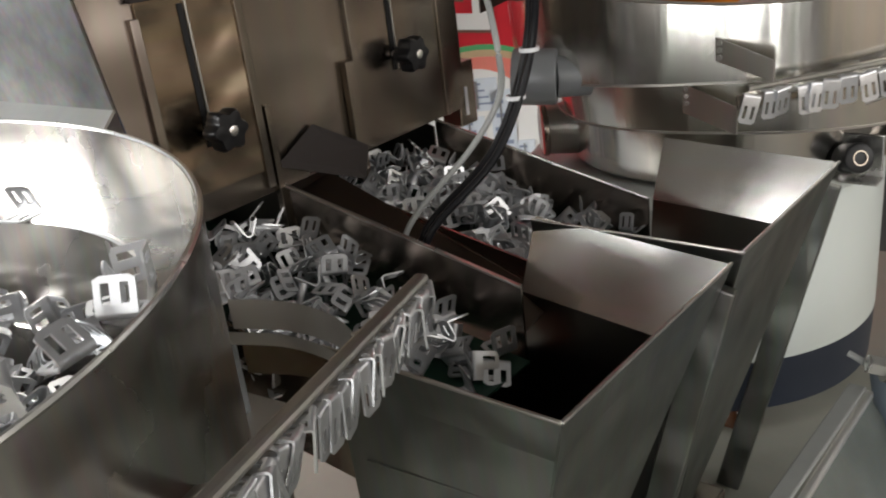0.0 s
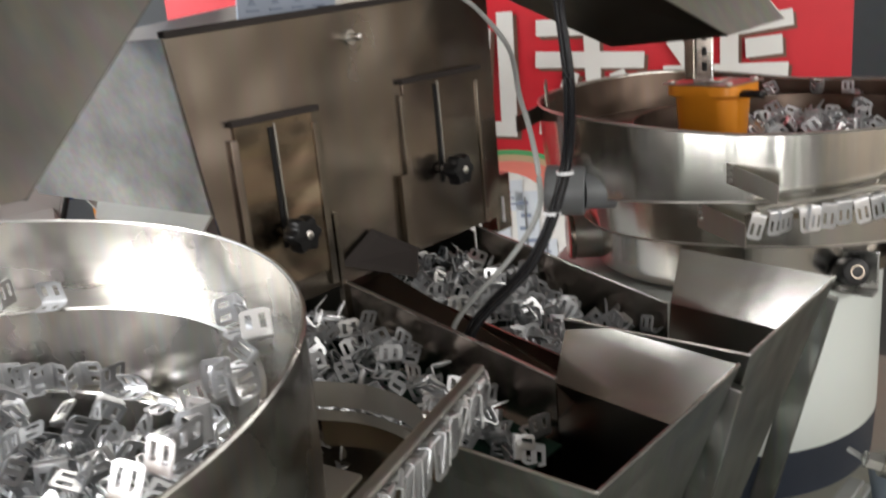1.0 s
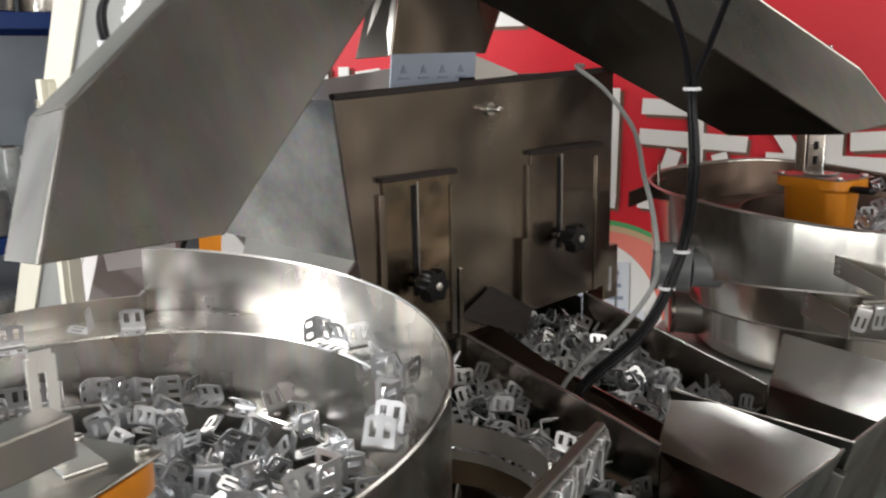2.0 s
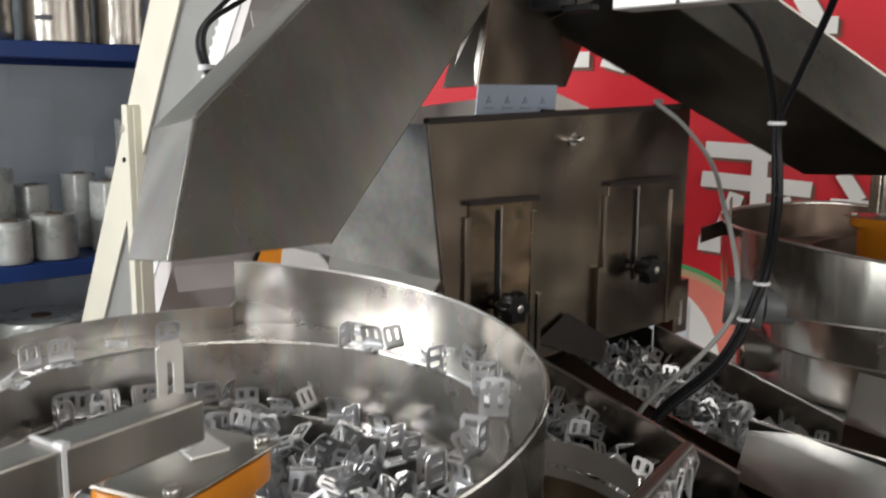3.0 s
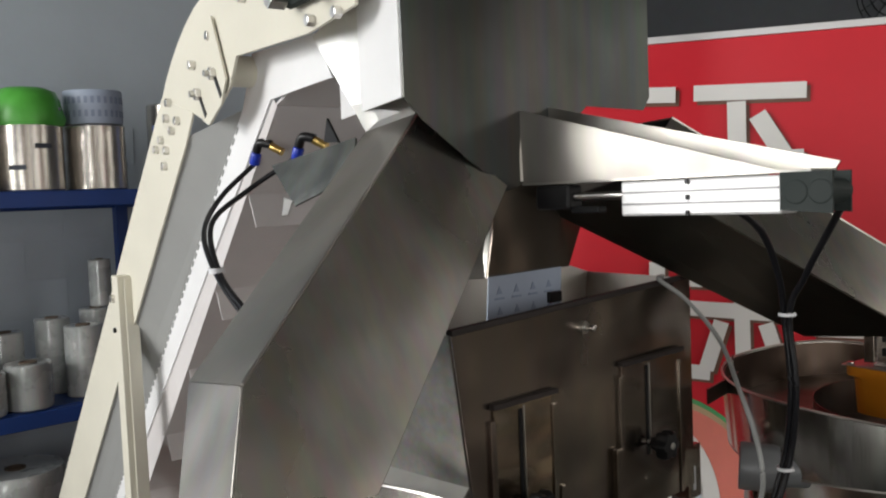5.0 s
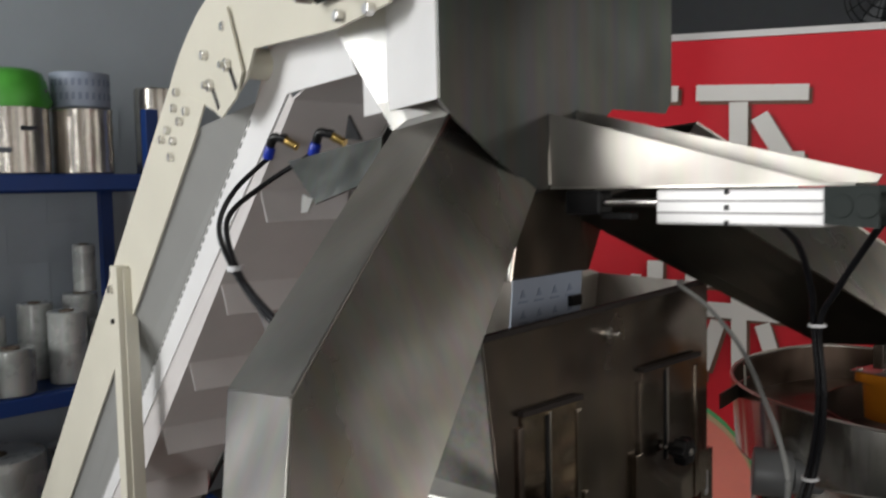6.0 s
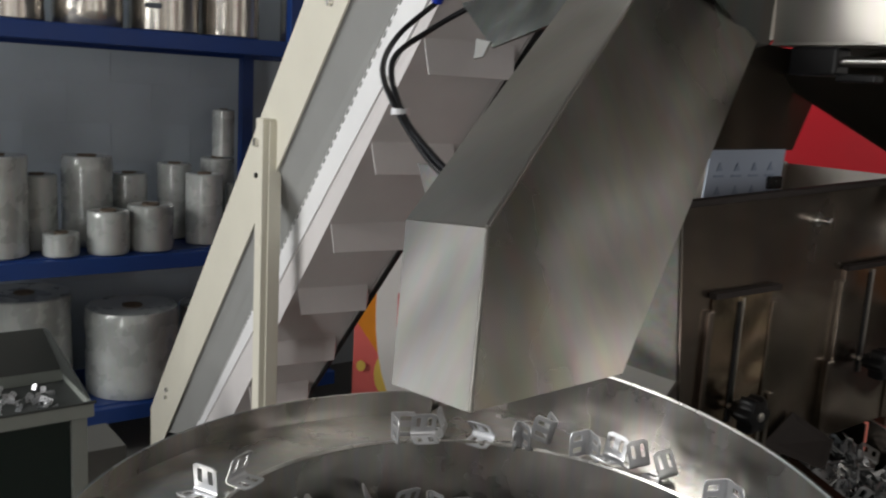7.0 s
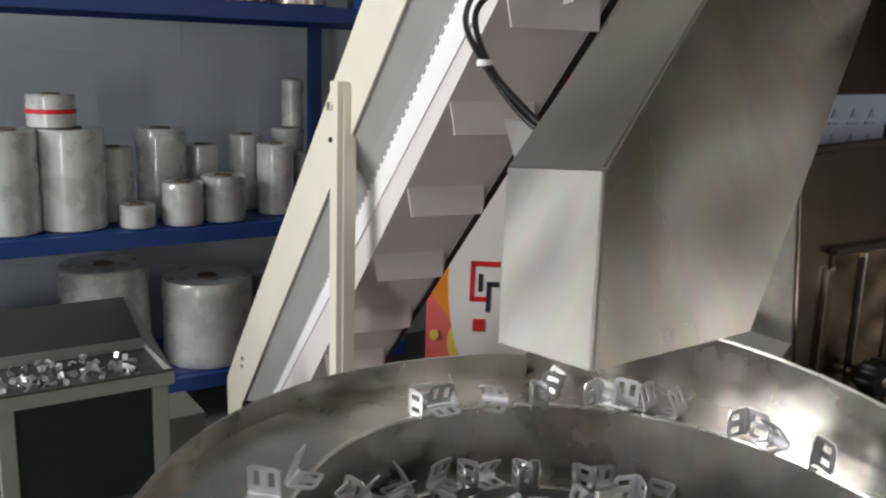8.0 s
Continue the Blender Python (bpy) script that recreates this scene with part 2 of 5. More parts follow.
def lathe(profile, seg=72, centre=(0, 0, 0), closed=True):
    """A body of revolution about z from (radius, height) pairs."""
    bm = bmesh.new()
    c = Vector(centre)
    rings = []
    for r, z in profile:
        rings.append([bm.verts.new(c + Vector((r * math.cos(a), r * math.sin(a), z))) for a in (2 * math.pi * k / seg for k in range(seg))])
    pairs = list(zip(rings, rings[1:])) + ([(rings[-1], rings[0])] if closed else [])
    for a, b in pairs:
        for k in range(seg):
            bm.faces.new((a[k], a[(k + 1) % seg], b[(k + 1) % seg], b[k]))
    return bm


# ---- the hall ----
def structure(name, bm, mat, label, category):
    return tagged(part(name, bm, mat), label, category, kind="structure")


structure("floor", box(-4.7, 3.6, -4.1, 6.1, -0.1, 0.0, 0), FLOOR, "grey worn concrete workshop floor", "floor")
# Unseen ceiling and south wall close the hall; dark greys limit bounce.
structure("ceiling", box(-4.7, 3.6, -4.1, 6.1, 3.6, 3.7, 0), CEIL, "plain grey sheet ceiling of the workshop", "ceiling")
structure("wall_west", box(-4.7, -4.5, -4.1, 6.1, 0, 3.6, 0), WALL, "whitewashed brick wall behind the blue racking", "wall")
structure("wall_south", box(-4.5, 3.45, -4.1, -3.95, 0, 3.6, 0), GREYWALL, "plain unseen workshop wall", "wall")
structure("wall_north", box(-4.5, 3.45, 5.95, 6.1, 0, 3.6, 0), DARKWALL, "grey plastered wall behind the red sign", "wall")
# Unseen wall, warm and light so that the hopper plate mirrors it.
structure("wall_east", box(3.45, 3.6, -4.1, 6.1, 0, 3.6, 0), BOUNCEWALL, "plain unseen workshop wall", "wall")

# ---- red sign ----
SIGN_O, SIGN_A = Vector((-1.35, 1.97, 0)), radians(30)
sign = thing("sign_board", "large red sign board with white strokes and a green emblem", "sign", at=SIGN_O)
sign.rotation_euler = (0, 0, SIGN_A)
part("panel", box(-1.08, 0.815, 0.0, 0.04, 0.30, 2.13), RED, sign)
part("top_rail", box(-1.08, 0.815, -0.008, 0.048, 2.13, 2.15), ALU, sign, "bright aluminium edge rail")


STROKES = [0]


def stroke(s0, z0, s1, z1, w):
    """A white lettering bar with its brown shade, from one end to the other."""
    d = Vector((s1 - s0, z1 - z0)).normalized()
    q = Vector((-d.y, d.x)) * w / 2
    STROKES[0] += 1
    for y, dx, dz, mat, name in ((-0.012 - 0.0001 * STROKES[0], 0, 0, WHITE, "stroke"), (-0.0035 - 0.0001 * STROKES[0], 0.010, -0.010, SHADOW, "stroke_shade")):
        part(name, plate([(s0 + q.x + dx, y, z0 + q.y + dz), (s1 + q.x + dx, y, z1 + q.y + dz), (s1 - q.x + dx, y, z1 - q.y + dz), (s0 - q.x + dx, y, z0 - q.y + dz)], 0.003), mat, sign)


# upper character
stroke(0.03, 1.98, 0.33, 1.97, 0.045)
stroke(-0.12, 1.985, -0.02, 1.98, 0.045)
stroke(0.145, 1.95, 0.145, 1.62, 0.05)
stroke(0.20, 1.91, 0.27, 1.79, 0.05)
stroke(0.26, 1.785, 0.32, 1.785, 0.045)
stroke(-0.44, 1.70, -0.34, 1.70, 0.045)
stroke(-0.30, 1.705, -0.23, 1.685, 0.05)
# middle line of characters
stroke(-0.084, 1.50, -0.090, 1.175, 0.045)
stroke(-0.175, 1.186, -0.068, 1.176, 0.042)
stroke(-0.139, 1.46, -0.160, 1.244, 0.030)
stroke(0.0, 1.449, 0.262, 1.436, 0.044)
stroke(-0.006, 1.365, 0.286, 1.343, 0.044)
stroke(0.147, 1.51, 0.150, 1.188, 0.042)
stroke(0.092, 1.325, 0.047, 1.185, 0.042)
stroke(-0.005, 1.180, 0.058, 1.174, 0.042)
stroke(0.212, 1.318, 0.244, 1.213, 0.042)
stroke(0.520, 1.410, 0.665, 1.425, 0.042)
stroke(0.547, 1.353, 0.640, 1.358, 0.050)
stroke(0.335, 1.303, 0.655, 1.290, 0.040)
stroke(0.506, 1.50, 0.506, 1.312, 0.046)
stroke(0.360, 1.392, 0.408, 1.318, 0.038)
stroke(-0.72, 1.465, -0.62, 1.465, 0.035)
stroke(-0.75, 1.535, -0.60, 1.535, 0.035)
stroke(-0.74, 1.43, -0.74, 1.34, 0.03)
stroke(-0.69, 1.45, -0.69, 1.34, 0.03)
stroke(-0.64, 1.45, -0.64, 1.34, 0.03)
stroke(-0.97, 1.57, -0.97, 1.49, 0.035)
stroke(-0.90, 1.57, -0.90, 1.49, 0.035)
stroke(-1.06, 1.50, -1.0, 1.53, 0.035)
stroke(-0.86, 1.535, -0.78, 1.545, 0.04)


def disc(cx, cz, rx, rz, y, mat, name, seg=56):
    part(name, plate([(cx + rx * math.cos(2 * math.pi * k / seg), y, cz + rz * math.sin(2 * math.pi * k / seg)) for k in range(seg)], 0.003), mat, sign)


SALMON = material("salmon_print", (0.90, 0.27, 0.21), 0.35, 0, 0.12, 4, 0.02)
disc(-0.11, 0.800, 0.318, 0.318, -0.0020, GREEN, "emblem_ring")
disc(-0.11, 0.796, 0.313, 0.308, -0.0045, material("tan_print", (0.62, 0.45, 0.27), 0.4, 0, 0.1, 5, 0.02), "emblem_band")
disc(-0.11, 0.782, 0.312, 0.304, -0.0070, SALMON, "emblem_field")
# White disc carries the pale print and the glare washing it out.
disc(-0.125, 0.765, 0.205, 0.290, -0.0100, WHITE, "emblem_glare")
for sx, sz, w, h in ((-0.115, 0.985, 0.10, 0.09), (-0.055, 0.90, 0.065, 0.19), (-0.145, 0.87, 0.075, 0.11), (-0.10, 0.72, 0.12, 0.10), (0.0, 0.80, 0.05, 0.10)):
    pic = part("picture", box(sx - w / 2, sx + w / 2, -0.0165, -0.0125, sz - h / 2, sz + h / 2, 0), PALE, sign, "pale printed machine picture")
    for k in range(4):
        part("picture_line", box(sx - w * 0.38 + w * 0.08 * (k % 2), sx + w * (0.05 + 0.1 * k), -0.0185, -0.017, sz + h * (0.30 - 0.2 * k), sz + h * (0.36 - 0.2 * k), 0), INK, pic)
    part("picture_line", box(sx - w * 0.12, sx - w * 0.04, -0.0195, -0.0187, sz - h * 0.42, sz + h * 0.42, 0), GREYMOTOR, pic)

# ---- far promotional panel ----
promo = thing("display_panel", "red and white printed display panel standing on the floor", "panel", at=(-3.0, 1.445, 0))
promo.rotation_euler = (0, 0, radians(-35))
promo.scale = (1, 0.8, 1)
CORAL = material("coral_print", (0.84, 0.17, 0.15), 0.4, 0, 0.06, 3, 0.02)
part("board", box(-0.05, 0.0, 0.0, 0.75, 0.0, 1.42), CORAL, promo)
part("white_oval", plate([(0.005, 0.50 + 0.40 * math.cos(a), 0.80 + 0.60 * math.sin(a)) for a in (k * math.pi / 20 for k in range(40))], 0.003), WHITE, promo)
part("orange_flash", plate([(0.003, 0.0, 0.98), (0.003, 0.14, 1.02), (0.003, 0.13, 0.60), (0.003, 0.0, 0.75)], 0.001), ORANGE, promo)
SUN = material("yellow_print", (0.85, 0.62, 0.12), 0.4, 0, 0.05, 6, 0.02)
part("yellow_dot", plate([(0.010, 0.04 + 0.022 * math.cos(a), 0.56 + 0.022 * math.sin(a)) for a in (k * math.pi / 10 for k in range(20))], 0.002), SUN, promo)
part("yellow_arc", plate([(0.003, 0.16 + 0.055 * math.cos(a), 0.53 + 0.085 * math.sin(a)) for a in (k * math.pi / 10 for k in range(20))], 0.0012), SUN, promo)
for y0, y1, z0, z1, mat in ((0.19, 0.21, 0.70, 0.86, RED), (0.19, 0.33, 0.84, 0.86, RED), (0.23, 0.25, 0.74, 0.81, NAVY), (0.19, 0.28, 0.70, 0.72, RED), (0.27, 0.29, 0.66, 0.78, NAVY), (0.27, 0.33, 0.76, 0.78, NAVY), (0.21, 0.27, 0.58, 0.63, RED)):
    part("logo_bar", box(0.007, 0.010, y0 + 0.015, y1 + 0.015, z0, z1, 0), mat, promo)

# ---- vibratory bowl beside the camera ----
BX, BY = -0.689, 0.064
STEP = 2.47
FEED_Z = 1.286


def rim(th):
    """Radius and height of the rim, which steps down at STEP."""
    f = th - 2.2
    if th <= STEP:
        return 0.3594 + 0.0065 * f, 1.357 + 0.0228 * f
    k = min(1, max(0, (f - 1.7) / 1.2))
    k = k * k * (3 - 2 * k)
    return (0.3364 - 0.0271 * min(f, 1.9)) * (1 - k) + 0.338 * k, 1.3126 - 0.0074 * f


def lane(th):
    """Radius of the inner edge of the outer lane."""
    r = 0.2519 - 0.0445 * (min(th, 3.8) - 2.2) + 0.15 * max(0, th - 4.5)
    return min(r, rim(th)[0] - 0.024)


def lane2(th):
    f = th - 2.2
    r = 0.2146 - 0.0515 * min(f, 0.9) + 0.09 * max(0, f - 2.6)
    return min(r, lane(th) - 0.032), 1.214 + 0.0195 * f


def sweep(fa, fb, t0, t1, n=110, thick=0.0):
    """A strip between two curves of (radius, height) round the bowl's axis."""
    bm = bmesh.new()
    rows = []
    for i in range(n + 1):
        th = t0 + (t1 - t0) * i / n
        rows.append([bm.verts.new((r * math.cos(th), r * math.sin(th), z)) for r, z in (fa(th), fb(th))])
    for a, b in zip(rows, rows[1:]):
        bm.faces.new((a[0], b[0], b[1], a[1]))
    if thick:
        bmesh.ops.recalc_face_normals(bm, faces=bm.faces)
        bmesh.ops.solidify(bm, geom=bm.faces[:], thickness=thick)
    return bm


T0, T1 = -0.75, -0.75 + 2 * math.pi
bowl = thing("vibratory_bowl", "brushed steel vibratory feeder bowl with spiral lanes of brackets", "feeder bowl", at=(BX, BY, 0))
part("outer_wall", sweep(lambda t: rim(t), lambda t: (rim(t)[0] - 0.004, 1.02), T0, STEP - 0.001, 120, 0.003), BOWLSTEEL, bowl, smooth=True)
part("low_outer_wall", sweep(lambda t: rim(t), lambda t: (rim(t)[0] - 0.004, 1.02), STEP + 0.001, T1, 100, 0.003), BOWLSTEEL, bowl, smooth=True)
part("step_edge", plate([(rim(STEP)[0] * math.cos(STEP), rim(STEP)[0] * math.sin(STEP), z) if i == 0 else (rim(STEP + 0.002)[0] * math.cos(STEP), rim(STEP + 0.002)[0] * math.sin(STEP), z) for i, z in ((0, 1.04), (0, 1.311), (1, 1.311), (1, 1.04))], 0.003), BOWLSTEEL, bowl)
part("rim_bead", tube([(rim(t)[0] * math.cos(t), rim(t)[0] * math.sin(t), rim(t)[1]) for t in (T0 + (STEP - 0.002 - T0) * k / 40 for k in range(41))], 0.0022, 6, 3), STEEL_BRIGHT, bowl, smooth=True)
part("outer_lane", sweep(lambda t: (rim(t)[0] - 0.001, FEED_Z - 0.004), lambda t: (lane(t), FEED_Z), T0, T1, 140, 0.002), BOWLSTEEL, bowl, smooth=True)
part("lane_bead", tube([(lane(t) * math.cos(t), lane(t) * math.sin(t), FEED_Z + 0.001) for t in (T0 + (T1 - T0) * k / 60 for k in range(61))], 0.0024, 6, 3), STEEL_BRIGHT, bowl, smooth=True)
part("inner_wall", sweep(lambda t: (lane(t), FEED_Z), lambda t: (lane(t) - 0.010, 1.15), T0, T1, 140, 0.002), BOWLSTEEL, bowl, smooth=True)
part("inner_lane", sweep(lambda t: (lane(t) - 0.003, lane2(t)[1] - 0.003), lane2, T0, T1, 140, 0.002), BOWLSTEEL, bowl, smooth=True)
part("inner_lane_bead", tube([(lane2(t)[0] * math.cos(t), lane2(t)[0] * math.sin(t), lane2(t)[1] + 0.001) for t in (T0 + (T1 - T0) * k / 60 for k in range(61))], 0.0024, 6, 3), STEEL_BRIGHT, bowl, smooth=True)
part("core_wall", sweep(lane2, lambda t: (lane2(t)[0] - 0.016, 1.12), T0, T1, 140, 0.002), BOWLSTEEL, bowl, smooth=True)
part("bowl_bottom", lathe([(0.0005, 1.152), (0.30, 1.14), (0.30, 1.13), (0.0005, 1.13)], 64), BOWLSTEEL, bowl, smooth=True)
part("base_drum", lathe([(0.0005, 1.02), (0.285, 1.02), (0.285, 0.78), (0.0005, 0.78)], 64), DRUM, bowl, "white enamelled drive drum", smooth=True)
part("base_skirt", lathe([(0.0005, 0.78), (0.29, 0.78), (0.29, 0.72), (0.0005, 0.72)], 64), NAVY, bowl, "navy base skirt", smooth=True)

# ---- machine table under the feeders ----
table = thing("machine_table", "drab painted steel machine table on square legs", "table")
part("table_top", box(-1.15, 0.12, -0.42, 1.85, 0.68, 0.72, 0.004), BENCH, table)
for x in (-1.1, 0.07):
    for y in (-0.37, 0.7, 1.8):
        part("leg", box(x - 0.03, x + 0.03, y - 0.03, y + 0.03, 0.0, 0.68, 0.003), BENCH, table)

# ---- level sensor in the bowl ----
def level_sensor(m, name_label):
    ob = thing("level_sensor", name_label, "sensor")
    bm = bmesh.new()
    prof = [(0.000, 0.060, 0.0415), (-0.022, 0.060, 0.0415), (-0.030, 0.054, 0.036), (-0.115, 0.050, 0.033)]
    rings = []
    for z, a, b in prof:
        ring = []
        for k in range(40):
            t = 2 * math.pi * k / 40
            c, q = math.cos(t), math.sin(t)
            e = 5 if z > -0.025 else 3
            rr = (abs(c) ** e + abs(q) ** e) ** (-1 / e)
            ring.append(bm.verts.new((b * rr * c, a * rr * q, z)))
        rings.append(ring)
    for p, q in zip(rings, rings[1:]):
        for k in range(40):
            bm.faces.new((p[k], p[(k + 1) % 40], q[(k + 1) % 40], q[k]))
    bm.faces.new(rings[0])
    bm.faces.new(rings[-1][::-1])
    part("housing", bm, ORANGE, ob, smooth=True)
    part("cover", box(-0.041, 0.041, -0.0595, 0.0595, 0.0005, 0.004, 0.0015), STEEL, ob, "steel cover plate")
    for sx in (-0.031, 0.031):
        for sy in (-0.049, 0.049):
            part("screw", rod((sx, sy, 0.004), (sx, sy, 0.0095), 0.006, seg=14, bevel=0.001), STEEL_BRIGHT, ob, "domed steel screw", smooth=True)
    part("gland", rod((-0.012, -0.052, -0.020), (-0.012, -0.092, -0.018), 0.0085, seg=16, bevel=0.002), BLACK, ob, "black cable gland", smooth=True)
    part("badge", box(0.0330, 0.0385, -0.040, 0.022, -0.052, -0.038, 0.001), NAVY, ob, "dark maker's badge with pale bars")
    part("badge_bar", box(0.0385, 0.0393, -0.033, 0.015, -0.047, -0.043, 0), PALE, ob)
    ob.matrix_world = m
    return ob


level_sensor(pose(-0.507, 0.004, 1.314, 0, 0, 25), "orange level sensor box with steel cover hung in the bowl")
arm = thing("sensor_bracket", "folded steel arm with a slotted end plate holding the sensor", "bracket arm")
BAR_A, BAR_B = Vector((-0.425, -0.30, 1.3475)), Vector((-0.512, 0.012, 1.3475))
part("bar", beam(BAR_A, BAR_B, 0.030, 0.031), STEEL, arm)
bm = box(-0.566, -0.563, 0.010, 0.018, 1.318, 1.386, 0.0004)
box(-0.566, -0.563, 0.023, 0.031, 1.318, 1.386, 0.0004, bm)
box(-0.566, -0.563, 0.018, 0.023, 1.318, 1.334, 0.0, bm)
box(-0.566, -0.563, 0.018, 0.023, 1.374, 1.386, 0.0, bm)
box(-0.566, -0.563, 0.0125, 0.0285, 1.386, 1.391, 0.0, bm)
part("slotted_plate", bm, STEEL_WHITE, arm)
part("foot", box(-0.566, -0.50, 0.006, 0.036, 1.318, 1.321, 0.001), STEEL_BRIGHT, arm)
part("stand_post", box(-0.44, -0.41, -0.33, -0.30, 0.72, 1.36, 0.002), STEEL_DULL, arm)
side_ = (BAR_B - BAR_A).normalized().cross(Vector((0, 0, 1)))
knot = BAR_A.lerp(BAR_B, 0.66) + Vector((0, 0, 0.0165))
part("tie_strap", beam(knot - side_ * 0.017, knot + side_ * 0.017, 0.0035, 0.0016, bevel=0.0004), TIE, arm, "white nylon cable tie")
part("tie_strap", beam(knot + side_ * 0.0165, knot + side_ * 0.0165 - Vector((0, 0, 0.036)), 0.0035, 0.0016, side=tuple(side_), bevel=0.0004), TIE, arm, "white nylon cable tie")
part("tie_head", beam(knot + side_ * 0.010 + Vector((0, 0, 0.001)), knot + side_ * 0.020 + Vector((0, 0, 0.001)), 0.006, 0.005, bevel=0.001), TIE, arm)
cable = thing("sensor_cable", "black sensor cable tied under the steel arm", "cable")
part("sheath", tube([(-0.481, -0.083, 1.296), (-0.472, -0.100, 1.297), (-0.463, -0.118, 1.305), (-0.448, -0.17, 1.315), (-0.425, -0.27, 1.31)], 0.004, 8, 6), HOSE, cable, smooth=True)

# ---- storage hopper with slotted slide gates ----
hopper = thing("storage_hopper", "brown-toned steel storage hopper with two slotted slide gates", "hopper")
part("front_plate", plate([(-0.75, 0.476, 1.215), (-0.75, 0.972, 1.225), (-0.75, 0.972, 1.566), (-0.75, 0.430, 1.545), (-0.75, 0.456, 1.353)], 0.004), STEEL_DARK, hopper)
part("top_flange", beam((-0.752, 0.43, 1.548), (-0.752, 0.972, 1.569), 0.012, 0.008), STEEL_NEARBLACK, hopper)
part("left_wing", plate([(-0.752, 0.430, 1.545), (-0.752, 0.4555, 1.352), (-1.13, 0.4415, 1.352), (-1.20, 0.415, 1.545)], 0.003), STEEL_WING, hopper)
part("wing_ledge", plate([(-0.752, 0.456, 1.352), (-0.752, 0.438, 1.334), (-0.965, 0.430, 1.334), (-0.985, 0.4475, 1.352)], 0.003), STEEL, hopper, "bright bent ledge under the wing")
part("rear_wall", plate([(-1.02, 0.45, 1.545), (-1.02, 1.0, 1.30), (-1.02, 1.06, 1.56), (-1.02, 0.94, 1.595), (-1.02, 0.60, 1.56)], 0.003), STEEL_WHITE, hopper)
part("right_wing", plate([(-0.752, 0.972, 1.566), (-1.02, 1.06, 1.56), (-1.02, 1.0, 1.22), (-0.752, 0.972, 1.225)], 0.003), STEEL_DULL, hopper)
part("floor_slope", plate([(-0.752, 0.44, 1.215), (-0.752, 0.972, 1.225), (-1.02, 1.0, 1.31), (-1.02, 0.45, 1.35)], 0.003), STEEL_DULL, hopper)
bolt = part("bolt", rod((-0.748, 0.689, 1.522), (-0.728, 0.689, 1.522), 0.0045, seg=12, bevel=0.001), STEEL_BRIGHT, hopper, smooth=True)
part("bolt_washer", rod((-0.748, 0.689, 1.522), (-0.744, 0.689, 1.522), 0.009, seg=16), STEEL_BRIGHT, hopper, smooth=True)


def gate(y0, y1, zt, zb, ky, kz, sheet):
    g = thing("slide_gate", "brown-toned steel slide gate with a black star knob", "gate", group="slide gates of the hopper")
    x = -0.7475
    part("gate_sheet", box(x, x + 0.003, y0 + 0.004, y1 - 0.004, zb, zt - 0.004, 0.0006), sheet, g)
    part("top_lip", box(x, x + 0.010, y0 - 0.002, y1 + 0.004, zt - 0.006, zt + 0.001, 0.001), STEEL_NEARBLACK, g)
    for y in (y0, y1):
        part("guide_strip", box(x, x + 0.006, y - 0.005, y + 0.005, 1.225, zt - 0.02, 0.001), STEEL_DARK, g)
    part("slot", box(x + 0.0032, x + 0.0042, ky - 0.004, ky + 0.002, kz - 0.02, zt - 0.014, 0), BLACK, g)
    part("slot_edge", box(x + 0.0032, x + 0.0062, ky + 0.003, ky + 0.0055, kz - 0.02, zt - 0.010, 0.0005), STEEL_DULL, g)
    part("stud", rod((x, ky, kz), (x + 0.03, ky, kz), 0.004, seg=10), STEEL_BRIGHT, g, smooth=True)
    bm = bmesh.new()
    rings = []
    for dx, sc in ((0.012, 0.45), (0.022, 0.5), (0.026, 0.97), (0.040, 1.0), (0.045, 0.88), (0.046, 0.4)):
        rings.append([bm.verts.new((x + dx, ky + sc * 0.0205 * (1 + 0.13 * math.cos(6 * a)) * math.cos(a), kz + sc * 0.0205 * (1 + 0.13 * math.cos(6 * a)) * math.sin(a))) for a in (2 * math.pi * k / 48 for k in range(48))])
    for p, q in zip(rings, rings[1:]):
        for k in range(48):
            bm.faces.new((p[k], p[(k + 1) % 48], q[(k + 1) % 48], q[k]))
    bm.faces.new(rings[0][::-1])
    bm.faces.new(rings[-1])
    knob = part("star_knob", bm, BLACK, g, "black six-lobed plastic knob", smooth=True)
    part("knob_insert", rod((x + 0.045, ky, kz), (x + 0.048, ky, kz), 0.0055, seg=12, bevel=0.001), STEEL_BRIGHT, knob, smooth=True)


gate(0.492, 0.613, 1.449, 1.245, 0.546, 1.311, STEEL_GATE)
gate(0.768, 0.930, 1.459, 1.225, 0.836, 1.327, STEEL_DARK)
part("stop_strip", box(-0.7475, -0.7385, 0.6195, 0.6275, 1.13, 1.315, 0.001), STEEL_DARK, hopper)
part("stop_strip", box(-0.7475, -0.7375, 0.746, 0.762, 1.19, 1.335, 0.001), STEEL_DARK, hopper)
pin = thing("hopper_latch", "dark steel latch block with a pale strip", "latch")
part("latch_block", box(-0.79, -0.756, 0.970, 1.008, 1.195, 1.285, 0.002), STEEL_DARK, pin)
part("latch_post", box(-0.775, -0.757, 0.974, 0.986, 1.284, 1.36, 0.003), BLACK, pin)
part("latch_strip", box(-0.7555, -0.7535, 0.981, 0.987, 1.21, 1.25, 0), TIE, pin)

# ---- printed notice and hanging flap over the hopper ----
notice = thing("notice_sheet", "pale blue printed notice with rows of warning pictograms", "notice")
part("sheet", plate([(-0.852, 0.600, 1.52), (-0.852, 0.766, 1.53), (-0.852, 0.772, 1.598), (-0.852, 0.608, 1.596)], 0.002), PALEPRINT, notice)
